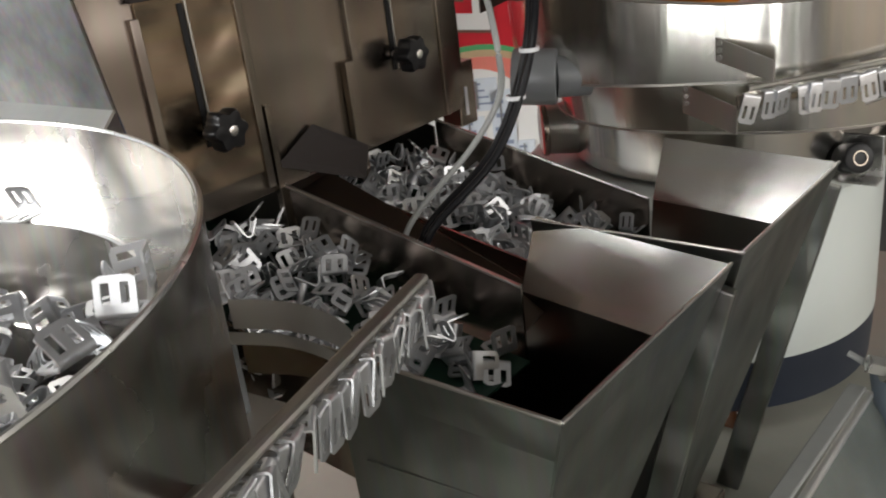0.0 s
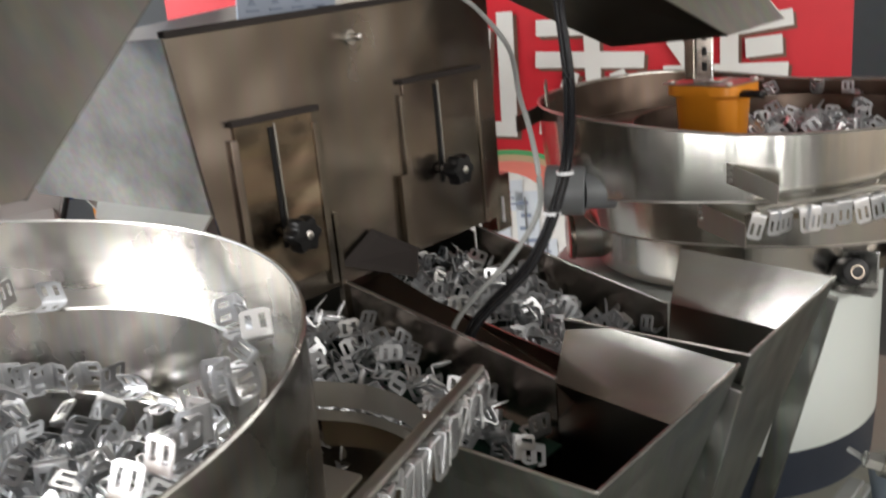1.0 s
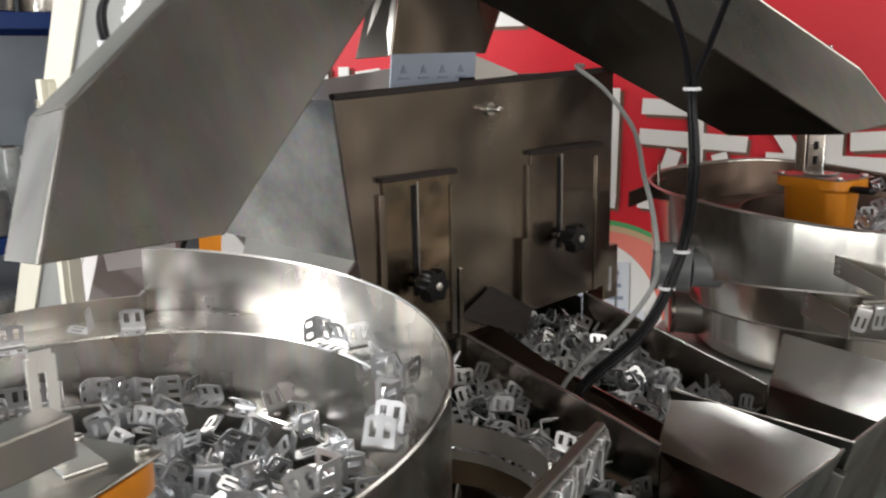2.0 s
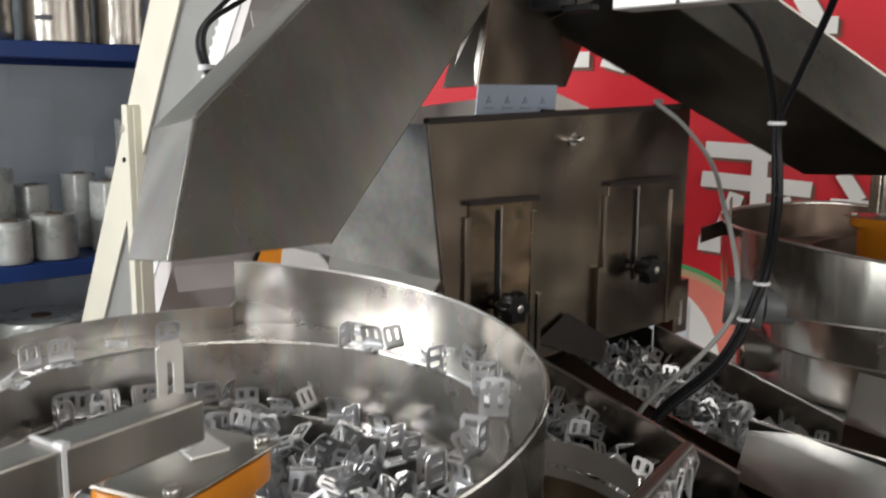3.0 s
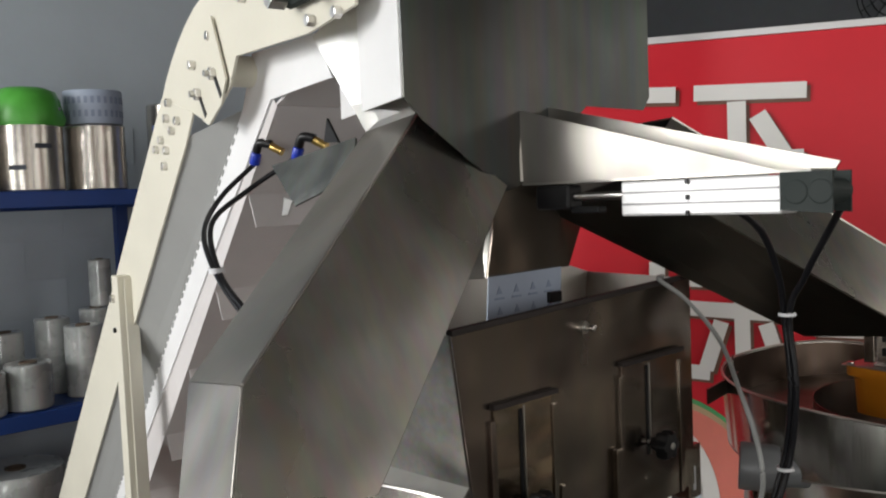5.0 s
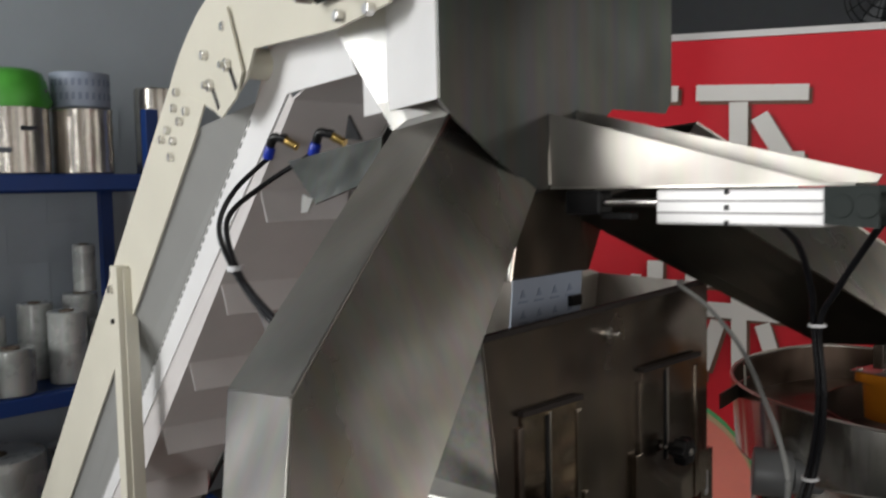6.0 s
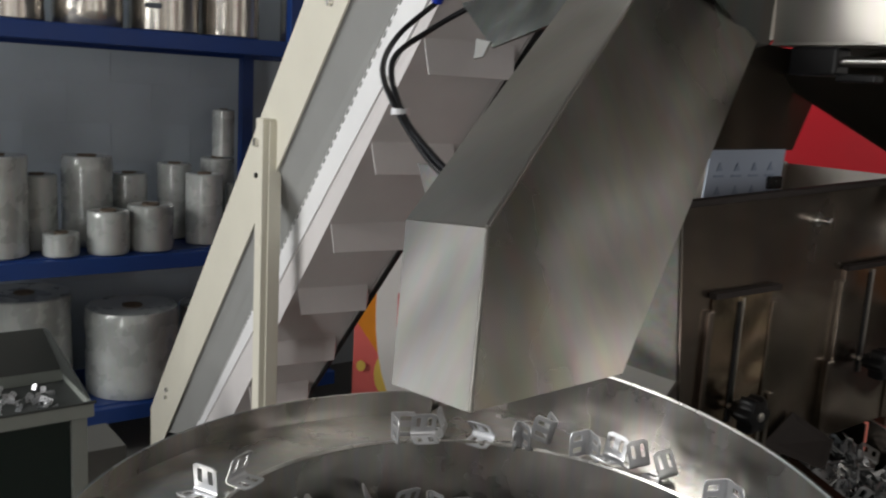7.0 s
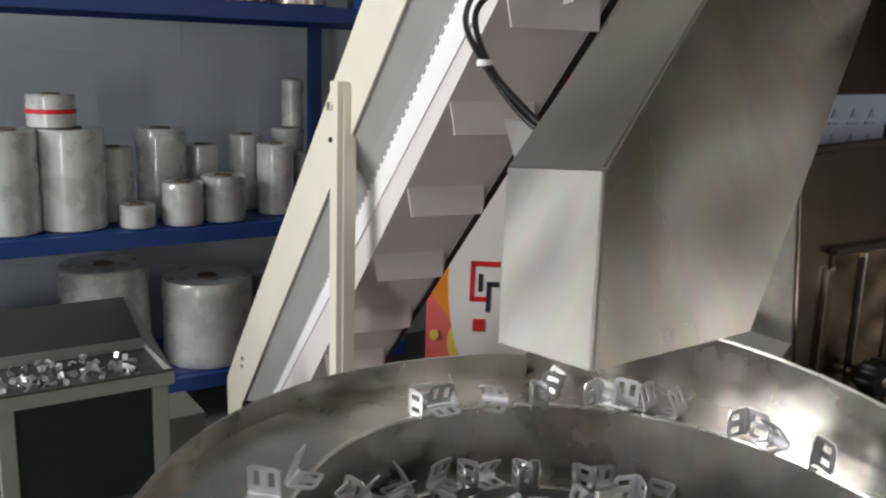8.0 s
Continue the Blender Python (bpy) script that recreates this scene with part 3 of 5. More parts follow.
for r_ in range(2):
    for c_ in range(4):
        y, z = 0.628 + 0.037 * c_, 1.575 - 0.03 * r_
        part("pictogram", plate([(-0.850, y - 0.006, z - 0.005), (-0.850, y + 0.006, z - 0.005), (-0.850, y, z + 0.006)], 0.001), INK, notice)
        part("caption_bar", box(-0.8508, -0.8496, y - 0.010, y + 0.010, z - 0.013, z - 0.010, 0), INK, notice)
part("clip", box(-0.856, -0.845, 0.735, 0.765, 1.545, 1.562, 0.002), BLACK, notice)
flap = thing("hanging_flap", "dark folded steel flap hanging under the diverter", "flap")
part("flap_front", plate([(-0.86, 0.645, 1.735), (-0.86, 0.87, 1.725), (-0.86, 0.800, 1.596), (-0.86, 0.613, 1.594)], 0.003), STEEL_DARK, flap)
part("flap_side", plate([(-0.862, 0.645, 1.735), (-0.862, 0.613, 1.594), (-0.90, 0.585, 1.591), (-0.90, 0.635, 1.735)], 0.003), STEEL, flap)

# ---- diverter hood, chutes ----
hood = thing("diverter_hood", "grey sheet steel diverter hood above the two chutes", "hood")
# One steel hood: front toned down for dim reflections, side whitened for glare.
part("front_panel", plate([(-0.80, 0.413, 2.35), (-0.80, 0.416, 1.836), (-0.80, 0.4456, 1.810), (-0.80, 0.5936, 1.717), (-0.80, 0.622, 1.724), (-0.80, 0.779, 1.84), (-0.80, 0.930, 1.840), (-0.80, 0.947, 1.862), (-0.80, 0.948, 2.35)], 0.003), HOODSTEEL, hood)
part("left_panel", plate([(-0.802, 0.414, 2.35), (-0.802, 0.416, 1.836), (-1.06, 0.52, 1.836), (-1.06, 0.52, 2.35)], 0.003), GUARD, hood, "side sheet with window glare in its white")
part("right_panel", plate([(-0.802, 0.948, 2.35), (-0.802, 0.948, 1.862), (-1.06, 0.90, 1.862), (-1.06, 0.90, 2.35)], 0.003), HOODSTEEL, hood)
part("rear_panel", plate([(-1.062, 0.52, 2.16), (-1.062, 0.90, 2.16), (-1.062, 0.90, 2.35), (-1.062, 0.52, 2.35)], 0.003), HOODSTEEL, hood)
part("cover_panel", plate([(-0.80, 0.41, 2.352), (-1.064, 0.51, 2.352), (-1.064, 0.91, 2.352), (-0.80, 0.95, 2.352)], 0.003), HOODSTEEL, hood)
part("inlet_sheet", plate([(-0.868, 0.478, 1.843), (-0.984, 0.482, 1.846), (-1.075, 0.484, 1.958), (-1.01, 0.482, 1.985), (-0.868, 0.478, 2.06)], 0.003), STEEL_WHITE, hood, "bright steel inlet sheet")


def flat(points):
    """The corners moved along x on to their best plane, which holds to the fold's two corners."""
    a = np.array(points, float)
    w = np.array((1.0, 6.0, 6.0, 1.0, 1.5))
    k = np.linalg.lstsq(np.c_[a[:, 1], a[:, 2], np.ones(len(a))] * w[:, None], a[:, 0] * w, rcond=None)[0]
    return [(k[0] * p[1] + k[1] * p[2] + k[2], p[1], p[2]) for p in points]


def chute(top, tr, br, bot, mid, ml, bl, trb, brb, label):
    c = thing("discharge_chute", label, "chute", group="discharge chutes")
    top, mid, bot, br, tr = flat([top, mid, bot, br, tr])
    tl = tuple(Vector(top) + Vector(ml) - Vector(mid))
    # Same sheet steel all round; face tones carry light and shade.
    part("side_panel", plate([top, mid, bot, br, tr], 0.003), STEEL_CHUTE, c)
    if top[1] < 0.6:
        part("top_flange", plate([(-0.868, 0.476, 1.845), (-0.984, 0.480, 1.848), tl, top], 0.003), STEEL, c)
    part("top_panel", plate([top, tl, ml, mid], 0.003), STEEL_DULL, c)
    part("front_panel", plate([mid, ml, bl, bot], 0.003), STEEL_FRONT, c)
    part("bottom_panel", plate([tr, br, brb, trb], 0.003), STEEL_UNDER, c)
    part("far_panel", plate([tl, ml, bl, brb, trb], 0.003), STEEL_DULL, c)
    part("corner_bead", beam(Vector(top) + Vector((0, 0, 0.001)), Vector(mid) + Vector((0, 0, 0.001)), 0.004, 0.004, bevel=0.001), STEEL, c)
    part("corner_bead", beam(Vector(mid) + Vector((0.001, 0, 0)), Vector(bot) + Vector((0.001, 0, 0)), 0.003, 0.003, bevel=0.001), STEEL, c)
    return c


chute((-0.818, 0.464, 1.820), (-0.796, 0.5898, 1.7241), (-0.63, 0.205, 1.44), (-0.606, 0.041, 1.443), (-0.667, 0.096, 1.554), (-0.786, 0.109, 1.541), (-0.7096, 0.050, 1.4288), (-0.933, 0.60, 1.712), (-0.76, 0.205, 1.428), "folded dull steel chute ending over the near bowl")
chute((-0.72, 0.90, 1.82), (-0.70, 0.76, 1.735), (-0.483, 1.16, 1.469), (-0.441, 1.32, 1.479), (-0.50, 1.29, 1.56), (-0.63, 1.28, 1.55), (-0.571, 1.31, 1.469), (-0.876, 0.76, 1.691), (-0.6175, 1.10, 1.4645), "folded dull steel chute ending over the far bowl")

# ---- diverter arm and air cylinder ----
arm2 = thing("cylinder_arm", "tapered bright steel channel arm fixed to the hood", "arm")
part("near_cheek", plate([(-0.80, 0.628, 1.828), (-0.796, 0.628, 1.727), (-0.425, 0.628, 1.725)], 0.003), STEEL_DULL, arm2)
part("far_cheek", plate([(-0.80, 0.69, 1.835), (-0.796, 0.69, 1.727), (-0.395, 0.69, 1.727), (-0.39, 0.69, 1.735)], 0.003), STEEL_DULL, arm2)
part("web", plate([(-0.798, 0.626, 1.7255), (-0.395, 0.626, 1.7255), (-0.395, 0.692, 1.7255), (-0.798, 0.692, 1.7255)], 0.003), STEEL, arm2)
part("weld_seam", rod((-0.799, 0.626, 1.73), (-0.803, 0.626, 1.825), 0.003, seg=8), STEEL, arm2, smooth=True)
cyl = thing("air_cylinder", "square aluminium air cylinder with a steel rod under the arm", "cylinder")
part("body", box(-0.622, -0.419, 0.607, 0.650, 1.680, 1.722, 0.003), ALU, cyl)
for z in (1.6945, 1.7085):
    part("groove", box(-0.620, -0.421, 0.6062, 0.6072, z - 0.0012, z + 0.0012, 0), GROOVE, cyl)
for z in (1.683, 1.701, 1.719):
    part("band", box(-0.532, -0.528, 0.6045, 0.6075, z - 0.003, z + 0.003, 0), BLACK, cyl)
part("rod", rod((-0.74, 0.629, 1.706), (-0.62, 0.629, 1.706), 0.0055, seg=16), STEEL_BRIGHT, cyl, smooth=True)
part("rod_clevis", box(-0.765, -0.708, 0.614, 0.644, 1.690, 1.722, 0.004), BLACK, cyl)
part("clevis_tail", box(-0.71, -0.665, 0.620, 0.638, 1.684, 1.693, 0.002), BLACK, cyl)
part("end_bracket", plate([(-0.419, 0.606, 1.724), (-0.364, 0.606, 1.724), (-0.364, 0.606, 1.680), (-0.419, 0.606, 1.684)], 0.004), IRON, cyl)
part("end_bracket", plate([(-0.419, 0.652, 1.724), (-0.364, 0.652, 1.724), (-0.364, 0.652, 1.680), (-0.419, 0.652, 1.684)], 0.004), IRON, cyl)
for x in (-0.402, -0.376):
    part("pivot_eye", rod((x, 0.603, 1.703), (x, 0.655, 1.703), 0.0135, seg=24, bevel=0.002), IRON, cyl)

# ---- air hoses and the grey cable ----
hoses = thing("air_hose_pair", "pair of black air hoses bound with nylon ties", "hose")
mid_a, mid_b = (-0.493, 0.765, 1.549), (-0.504, 0.776, 1.348)
part("hose", tube([(-0.487, 0.640, 1.684), (-0.482, 0.69, 1.655), (-0.487, 0.74, 1.60), mid_a, (-0.488, 0.770, 1.45), mid_b, (-0.529, 0.738, 1.25), (-0.572, 0.664, 1.178), (-0.582, 0.652, 1.10)], 0.0042, 10, 10), HOSE, hoses, smooth=True)
part("hose", tube([(-0.376, 0.66, 1.688), (-0.40, 0.69, 1.665), (-0.455, 0.742, 1.60), (-0.485, 0.763, 1.549), (-0.480, 0.768, 1.45), (-0.496, 0.774, 1.348), (-0.516, 0.728, 1.25), (-0.560, 0.656, 1.178), (-0.572, 0.650, 1.10)], 0.0042, 10, 10), HOSE, hoses, smooth=True)
for p_ in (mid_a, mid_b, (-0.514, 0.760, 1.302)):
    tie = part("cable_tie", lathe([(0.0085, -0.002), (0.0085, 0.002), (0.0105, 0.002), (0.0105, -0.002)], 20, (p_[0] + 0.004, p_[1], p_[2])), TIE, hoses, "white nylon cable tie", smooth=True)
    part("tie_tail", box(p_[0] + 0.010, p_[0] + 0.016, p_[1] - 0.002, p_[1] + 0.001, p_[2] - 0.0015, p_[2] + 0.0015, 0.0004), TIE, tie)
wire = thing("signal_cable", "thin grey cable looping from the hopper top to the hoses", "cable")
part("sheath", tube([(-0.752, 0.90, 1.575), (-0.738, 0.868, 1.573), (-0.70, 0.885, 1.54), (-0.643, 0.875, 1.487), (-0.565, 0.785, 1.438), (-0.535, 0.760, 1.40), (-0.514, 0.742, 1.353), (-0.524, 0.752, 1.305), (-0.545, 0.722, 1.255), (-0.580, 0.668, 1.20), (-0.592, 0.650, 1.165), (-0.596, 0.650, 1.11)], 0.0034, 8, 10), GREYWIRE, wire, smooth=True)

# ---- feed bins ----
for y0, y1 in ((0.418, 0.692), (0.712, 0.985)):
    b = thing("feed_bin", "open folded steel bucket hung at a trough end", "bin", group="feed bins")
    x0, x1, zt, zf, zb = -0.47, -0.252, 1.19, 1.152, 0.76
    # Outer walls, flap and inside get separate tones for reflection and shade.
    part("lip", plate([(x0, y0, zt), (x1, y0, zt), (x1 - 0.012, y0 + 0.008, zf), (x0, y0 + 0.008, zf)], 0.002), STEEL_BIN, b)
    part("front_wall", plate([(x0, y0 + 0.008, zf), (x1 - 0.012, y0 + 0.008, zf), (x1 - 0.10, y0 + 0.02, zb), (x0, y0 + 0.02, zb)], 0.002), STEEL_BIN, b)
    part("end_wall", plate([(x1, y0, zt), (x1, y1 - 0.004, zt), (x1 - 0.15, y1 - 0.06, zb), (x1 - 0.10, y0 + 0.02, zb), (x1 - 0.012, y0 + 0.008, zf)], 0.002), STEEL_BIN, b)
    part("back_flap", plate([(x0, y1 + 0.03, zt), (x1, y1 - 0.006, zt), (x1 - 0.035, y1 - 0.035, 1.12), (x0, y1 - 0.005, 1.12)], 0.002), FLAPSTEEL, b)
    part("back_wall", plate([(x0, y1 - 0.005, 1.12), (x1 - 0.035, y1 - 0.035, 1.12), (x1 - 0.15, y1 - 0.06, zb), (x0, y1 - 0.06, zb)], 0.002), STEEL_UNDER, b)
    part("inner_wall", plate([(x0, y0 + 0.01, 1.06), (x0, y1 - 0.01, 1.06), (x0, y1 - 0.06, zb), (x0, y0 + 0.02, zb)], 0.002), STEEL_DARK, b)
    part("rim_edge", beam((x1, y0, zt), (x1, y1 - 0.004, zt), 0.003, 0.003, bevel=0.001), STEEL_BRIGHT, b)
    part("rim_edge", beam((x0, y0, zt), (x1, y0, zt), 0.003, 0.003, bevel=0.001), STEEL, b)
    part("fold_seam", beam((x0 + 0.02, y0 + 0.0085, 1.085), (x1 - 0.035, y0 + 0.0095, 1.098), 0.002, 0.002, bevel=0.0006), STEEL_BIN, b)
    part("stay", beam((x1 - 0.015, y1 + 0.009, 1.16), (x1 - 0.12, y1 - 0.002, 0.72), 0.014, 0.03), STEEL_BIN, b)
    part("foot_rail", box(x0, x1 - 0.1, y0 + 0.02, y1 - 0.06, 0.72, zb, 0.003), STEEL_DARK, b)

# ---- troughs ----
def trough_z(x):
    return 1.078 + (-0.42 - x) * 0.21


for ya, yb, yc in ((0.43, 0.628, 0.642), (0.705, 0.905, 0.905)):
    t = thing("feed_trough", "shallow sloping steel trough half full of zinc brackets", "trough", group="feed troughs")
    part("side_wall", plate([(-0.748, yb, 1.224), (-0.438, yc, 1.151), (-0.438, yc, 1.055), (-0.748, yb, 1.08)], 0.003), STEEL_DARK, t)
    part("wall_edge", beam((-0.748, yb, 1.224), (-0.438, yc, 1.151), 0.005, 0.003, bevel=0.001), STEEL_BRIGHT, t)
    part("near_wall", plate([(-0.748, ya, 1.20), (-0.438, ya, 1.14), (-0.438, ya, 1.055), (-0.748, ya, 1.08)], 0.003), STEEL_DARK, t)
    part("trough_bottom", plate([(-0.99, ya, trough_z(-0.85)), (-0.99, yb, trough_z(-0.85)), (-0.425, yb, trough_z(-0.425)), (-0.425, ya, trough_z(-0.425))], 0.003), GREENBELT, t)
    # Added back and sides, dark in place of the shade under the hopper.
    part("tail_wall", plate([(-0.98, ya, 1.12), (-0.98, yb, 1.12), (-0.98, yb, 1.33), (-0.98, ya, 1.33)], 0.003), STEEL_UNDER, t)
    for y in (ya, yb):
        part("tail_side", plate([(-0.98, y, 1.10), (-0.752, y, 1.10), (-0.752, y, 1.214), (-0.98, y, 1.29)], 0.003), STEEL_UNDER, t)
    for y in (ya + 0.01, yb - 0.01):
        part("support", box(-0.63, -0.60, y - 0.012, y + 0.012, 0.72, 1.07, 0.002), STEEL_DULL, t)
cover = thing("divider_cover", "near-black toned steel cover plate leaning between the troughs", "cover")
part("ridge_sheet", plate([(-0.742, 0.622, 1.246), (-0.742, 0.684, 1.278), (-0.712, 0.738, 1.240), (-0.712, 0.726, 1.202)], 0.002), STEEL_NEARBLACK, cover)
# Dark sheet laid in the gap in place of the shade between walls.
part("gap_shade_sheet", plate([(-0.744, 0.632, 1.205), (-0.744, 0.700, 1.215), (-0.44, 0.702, 1.11), (-0.44, 0.644, 1.10)], 0.002), STEEL_BROWN, cover)

# ---- bracket rails and exit guides ----
def rail(a, b, label):
    g = thing("exit_rail", label, "rail", group="exit rails of the bowls")
    a, b = Vector(a), Vector(b)
    d = (b - a).normalized()
    part("rail_bar", beam(a, b, 0.020, 0.007, bevel=0.003), STEEL, g)
    up = Vector((0.003, 0, 0.010))
    part("cap_bar", beam(a + up, b + up, 0.011, 0.007, bevel=0.003), STEEL_DULL, g)
    part("side_strip", beam(a + Vector((-0.011, 0, -0.008)), b + Vector((-0.011, 0, -0.008)), 0.003, 0.018, bevel=0.001), STEEL_DARK, g)
    part("hanger", beam(a + d * 0.06 + Vector((-0.014, 0, -0.02)), a + d * 0.06 + Vector((-0.10, -0.01, -0.06)), 0.02, 0.004, bevel=0.001), STEEL_DULL, g)
    return g


RAIL_A, RAIL_B = Vector((-0.300, 0.185, 1.252)), Vector((-0.391, 0.455, 1.240))
rail(RAIL_A, RAIL_B, "sloping steel exit rail hung with a row of brackets")
RAIL_C, RAIL_D = Vector((-0.13, 1.215, 1.272)), Vector((-0.378, 1.04, 1.240))
rail(RAIL_C, RAIL_D, "steel exit rail of the far bowl hung with brackets")
guide = thing("exit_guide", "curved dull steel guide leading out of the bowl", "guide")
def ribbon(points, z0, z1, thick=0.003, steps=8):
    """An upright curved strip through points of the plan."""
    pts = [Vector((*p, 0)) for p in points]
    bm = bmesh.new()
    path = []
    for i in range(len(pts) - 1):
        p0, p1, p2, p3 = pts[max(i - 1, 0)], pts[i], pts[i + 1], pts[min(i + 2, len(pts) - 1)]
        for k in range(steps + (i == len(pts) - 2)):
            t = k / steps
            path.append(0.5 * ((2 * p1) + (p2 - p0) * t + (2 * p0 - 5 * p1 + 4 * p2 - p3) * t * t + (3 * p1 - p0 - 3 * p2 + p3) * t ** 3))
    cols = [(bm.verts.new((p.x, p.y, z0)), bm.verts.new((p.x, p.y, z1))) for p in path]
    for a, b in zip(cols, cols[1:]):
        bm.faces.new((a[0], b[0], b[1], a[1]))
    bmesh.ops.solidify(bm, geom=bm.faces[:], thickness=thick)
    return bm


GUIDE = [(-0.526, 0.381), (-0.484, 0.398), (-0.445, 0.401), (-0.415, 0.395), (-0.390, 0.384)]
part("guide_wall", ribbon(GUIDE, 1.210, 1.2355, 0.003), STEEL_WHITE, guide, smooth=True)
part("guide_lip", ribbon([(x, y - 0.006) for x, y in GUIDE], 1.199, 1.210, 0.010), STEEL_WHITE, guide, "bright rolled lip", smooth=True)
part("guide_face", ribbon([(x, y + 0.004) for x, y in GUIDE], 1.168, 1.199, 0.003), STEEL_GATE, guide, smooth=True)
part("guide_tip", rod((-0.392, 0.386, 1.19), (-0.392, 0.386, 1.236), 0.004, seg=10, bevel=0.001), STEEL_BRIGHT, guide, smooth=True)
part("guide_bracket", plate([(-0.60, 0.395, 1.13), (-0.505, 0.407, 1.13), (-0.485, 0.345, 1.13), (-0.57, 0.335, 1.13)], 0.004), STEEL_WHITE, guide)
part("guide_stay", box(-0.548, -0.530, 0.372, 0.384, 1.13, 1.205, 0.003), GREYMOTOR, guide)
part("guide_post", box(-0.56, -0.52, 0.36, 0.40, 0.72, 1.13, 0.003), STEEL_DULL, guide)
clevis = thing("corner_guard", "small bright folded steel corner guard", "guard")
part("sheet", box(-0.512, -0.480, 0.322, 0.338, 1.10, 1.126, 0.004), STEEL_BRIGHT, clevis)

# ---- second bowl ----
RX, RY = -0.465, 1.375
bowl2 = thing("vibratory_bowl", "tiered brushed steel vibratory bowl on a white drum", "feeder bowl", at=(RX, RY, 0))
A2, B2 = -0.8, -0.8 - 2 * math.pi


def swell(a):
    """How far the spiral wall has run out at the angle a, 0 to 1."""
    def ease(k):
        k = min(1, max(0, k))
        return k * k * (3 - 2 * k)
    return ease((-a - 1.3) / 0.9) * (1 - ease((-a - 3.6) / 1.0))


def wall2(r, z, dr, dz):
    return lambda a: (r + dr * swell(a), z + dz * swell(a))


part("top_wall", sweep(wall2(0.307, 1.342, 0.09, 0.030), wall2(0.303, 1.25, 0.085, 0.0), A2, B2, 150, 0.003), BOWLSTEEL2, bowl2, smooth=True)
# Added liner strip; the shade inside the bowl is put into its brown.
part("shade_liner", sweep(wall2(0.3025, 1.339, 0.09, 0.030), wall2(0.298, 1.25, 0.085, 0.0), A2, B2, 150, 0.002), STEEL_BROWN, bowl2, "inner face toned dark brown for shade", smooth=True)
part("top_bead", tube([(wall2(0.3055, 1.342, 0.09, 0.03)(a)[0] * math.cos(a), wall2(0.3055, 1.342, 0.09, 0.03)(a)[0] * math.sin(a), wall2(0.3, 1.342, 0.09, 0.03)(a)[1]) for a in (A2 + (B2 - A2) * k / 60 for k in range(61))], 0.0024, 6, 3), STEEL, bowl2, smooth=True)
part("middle_wall", sweep(wall2(0.287, 1.252, 0.055, 0.0), wall2(0.285, 1.18, 0.045, 0.0), A2, B2, 150, 0.003), BOWLSTEEL2, bowl2, smooth=True)
part("ledge", sweep(wall2(0.303, 1.2495, 0.085, 0.0), wall2(0.27, 1.2495, 0.03, 0.0), A2, B2, 150, 0.003), STEEL_DULL, bowl2, smooth=True)
part("lower_wall", lathe([(0.232, 1.18), (0.23, 1.10), (0.22, 1.10), (0.22, 1.18)], 128, (-0.06, -0.05, 0)), BOWLSTEEL2, bowl2, smooth=True)
part("lower_ledge", sweep(wall2(0.286, 1.180, 0.045, 0.0), wall2(0.24, 1.180, 0.0, 0.0), A2, B2, 150, 0.003), STEEL_DULL, bowl2, smooth=True)
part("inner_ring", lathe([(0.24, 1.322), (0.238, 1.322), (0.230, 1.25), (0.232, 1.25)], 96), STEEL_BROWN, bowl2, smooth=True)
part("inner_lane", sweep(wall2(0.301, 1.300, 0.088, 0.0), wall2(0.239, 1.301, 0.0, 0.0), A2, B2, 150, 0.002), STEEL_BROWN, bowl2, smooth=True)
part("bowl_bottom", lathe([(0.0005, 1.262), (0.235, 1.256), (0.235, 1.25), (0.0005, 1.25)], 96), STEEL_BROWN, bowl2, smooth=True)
part("drive_plate", lathe([(0.0005, 1.12), (0.20, 1.12), (0.20, 1.10), (0.0005, 1.10)], 64), STEEL_DARK, bowl2, smooth=True)
part("base_drum", lathe([(0.0005, 1.09), (0.260, 1.09), (0.272, 1.078), (0.272, 0.845), (0.0005, 0.845)], 128, (-0.095, -0.066, 0)), DRUM, bowl2, "white enamelled drive drum", smooth=True)
part("base_skirt", lathe([(0.0005, 0.845), (0.272, 0.845), (0.268, 0.765), (0.0005, 0.765)], 128, (-0.095, -0.066, 0)), NAVY, bowl2, "navy base skirt", smooth=True)
part("rim_tab", plate([(-0.283, -0.262, 1.350), (-0.300, -0.232, 1.350), (-0.300, -0.236, 1.412), (-0.290, -0.256, 1.406)], 0.003), STEEL_UNDER, bowl2)
part("rim_tab", plate([(-0.300, -0.325, 1.340), (-0.300, -0.215, 1.352), (-0.300, -0.215, 1.378), (-0.300, -0.325, 1.366)], 0.003), STEEL_UNDER, bowl2)
for fx, fy in ((0.049, -0.240), (0.049, 0.108), (-0.290, -0.066)):
    part("foot", lathe([(0.0005, 0.765), (0.024, 0.765), (0.030, 0.755), (0.036, 0.738), (0.034, 0.725), (0.026, 0.72), (0.0005, 0.72)], 24, (fx, fy, 0)), AMBER, bowl2, "amber rubber foot", smooth=True)
motor = thing("air_nozzle_motor", "short grey cylindrical motor beside the far bowl", "motor")
part("barrel", rod((-0.684, 1.002, 1.262), (-0.631, 1.030, 1.258), 0.038, seg=36, bevel=0.003), GREYMOTOR, motor, smooth=True)
part("neck", rod((-0.634, 1.028, 1.258), (-0.60, 1.060, 1.256), 0.028, seg=24), GREYMOTOR, motor, smooth=True)
pipe = thing("air_pipe", "dark flanged air pipe under the far bowl", "pipe")
part("barrel", rod((-0.740, 1.154, 1.142), (-0.63, 1.235, 1.142), 0.038, 0.046, seg=36, bevel=0.003), STEEL_DULL, pipe, smooth=True)
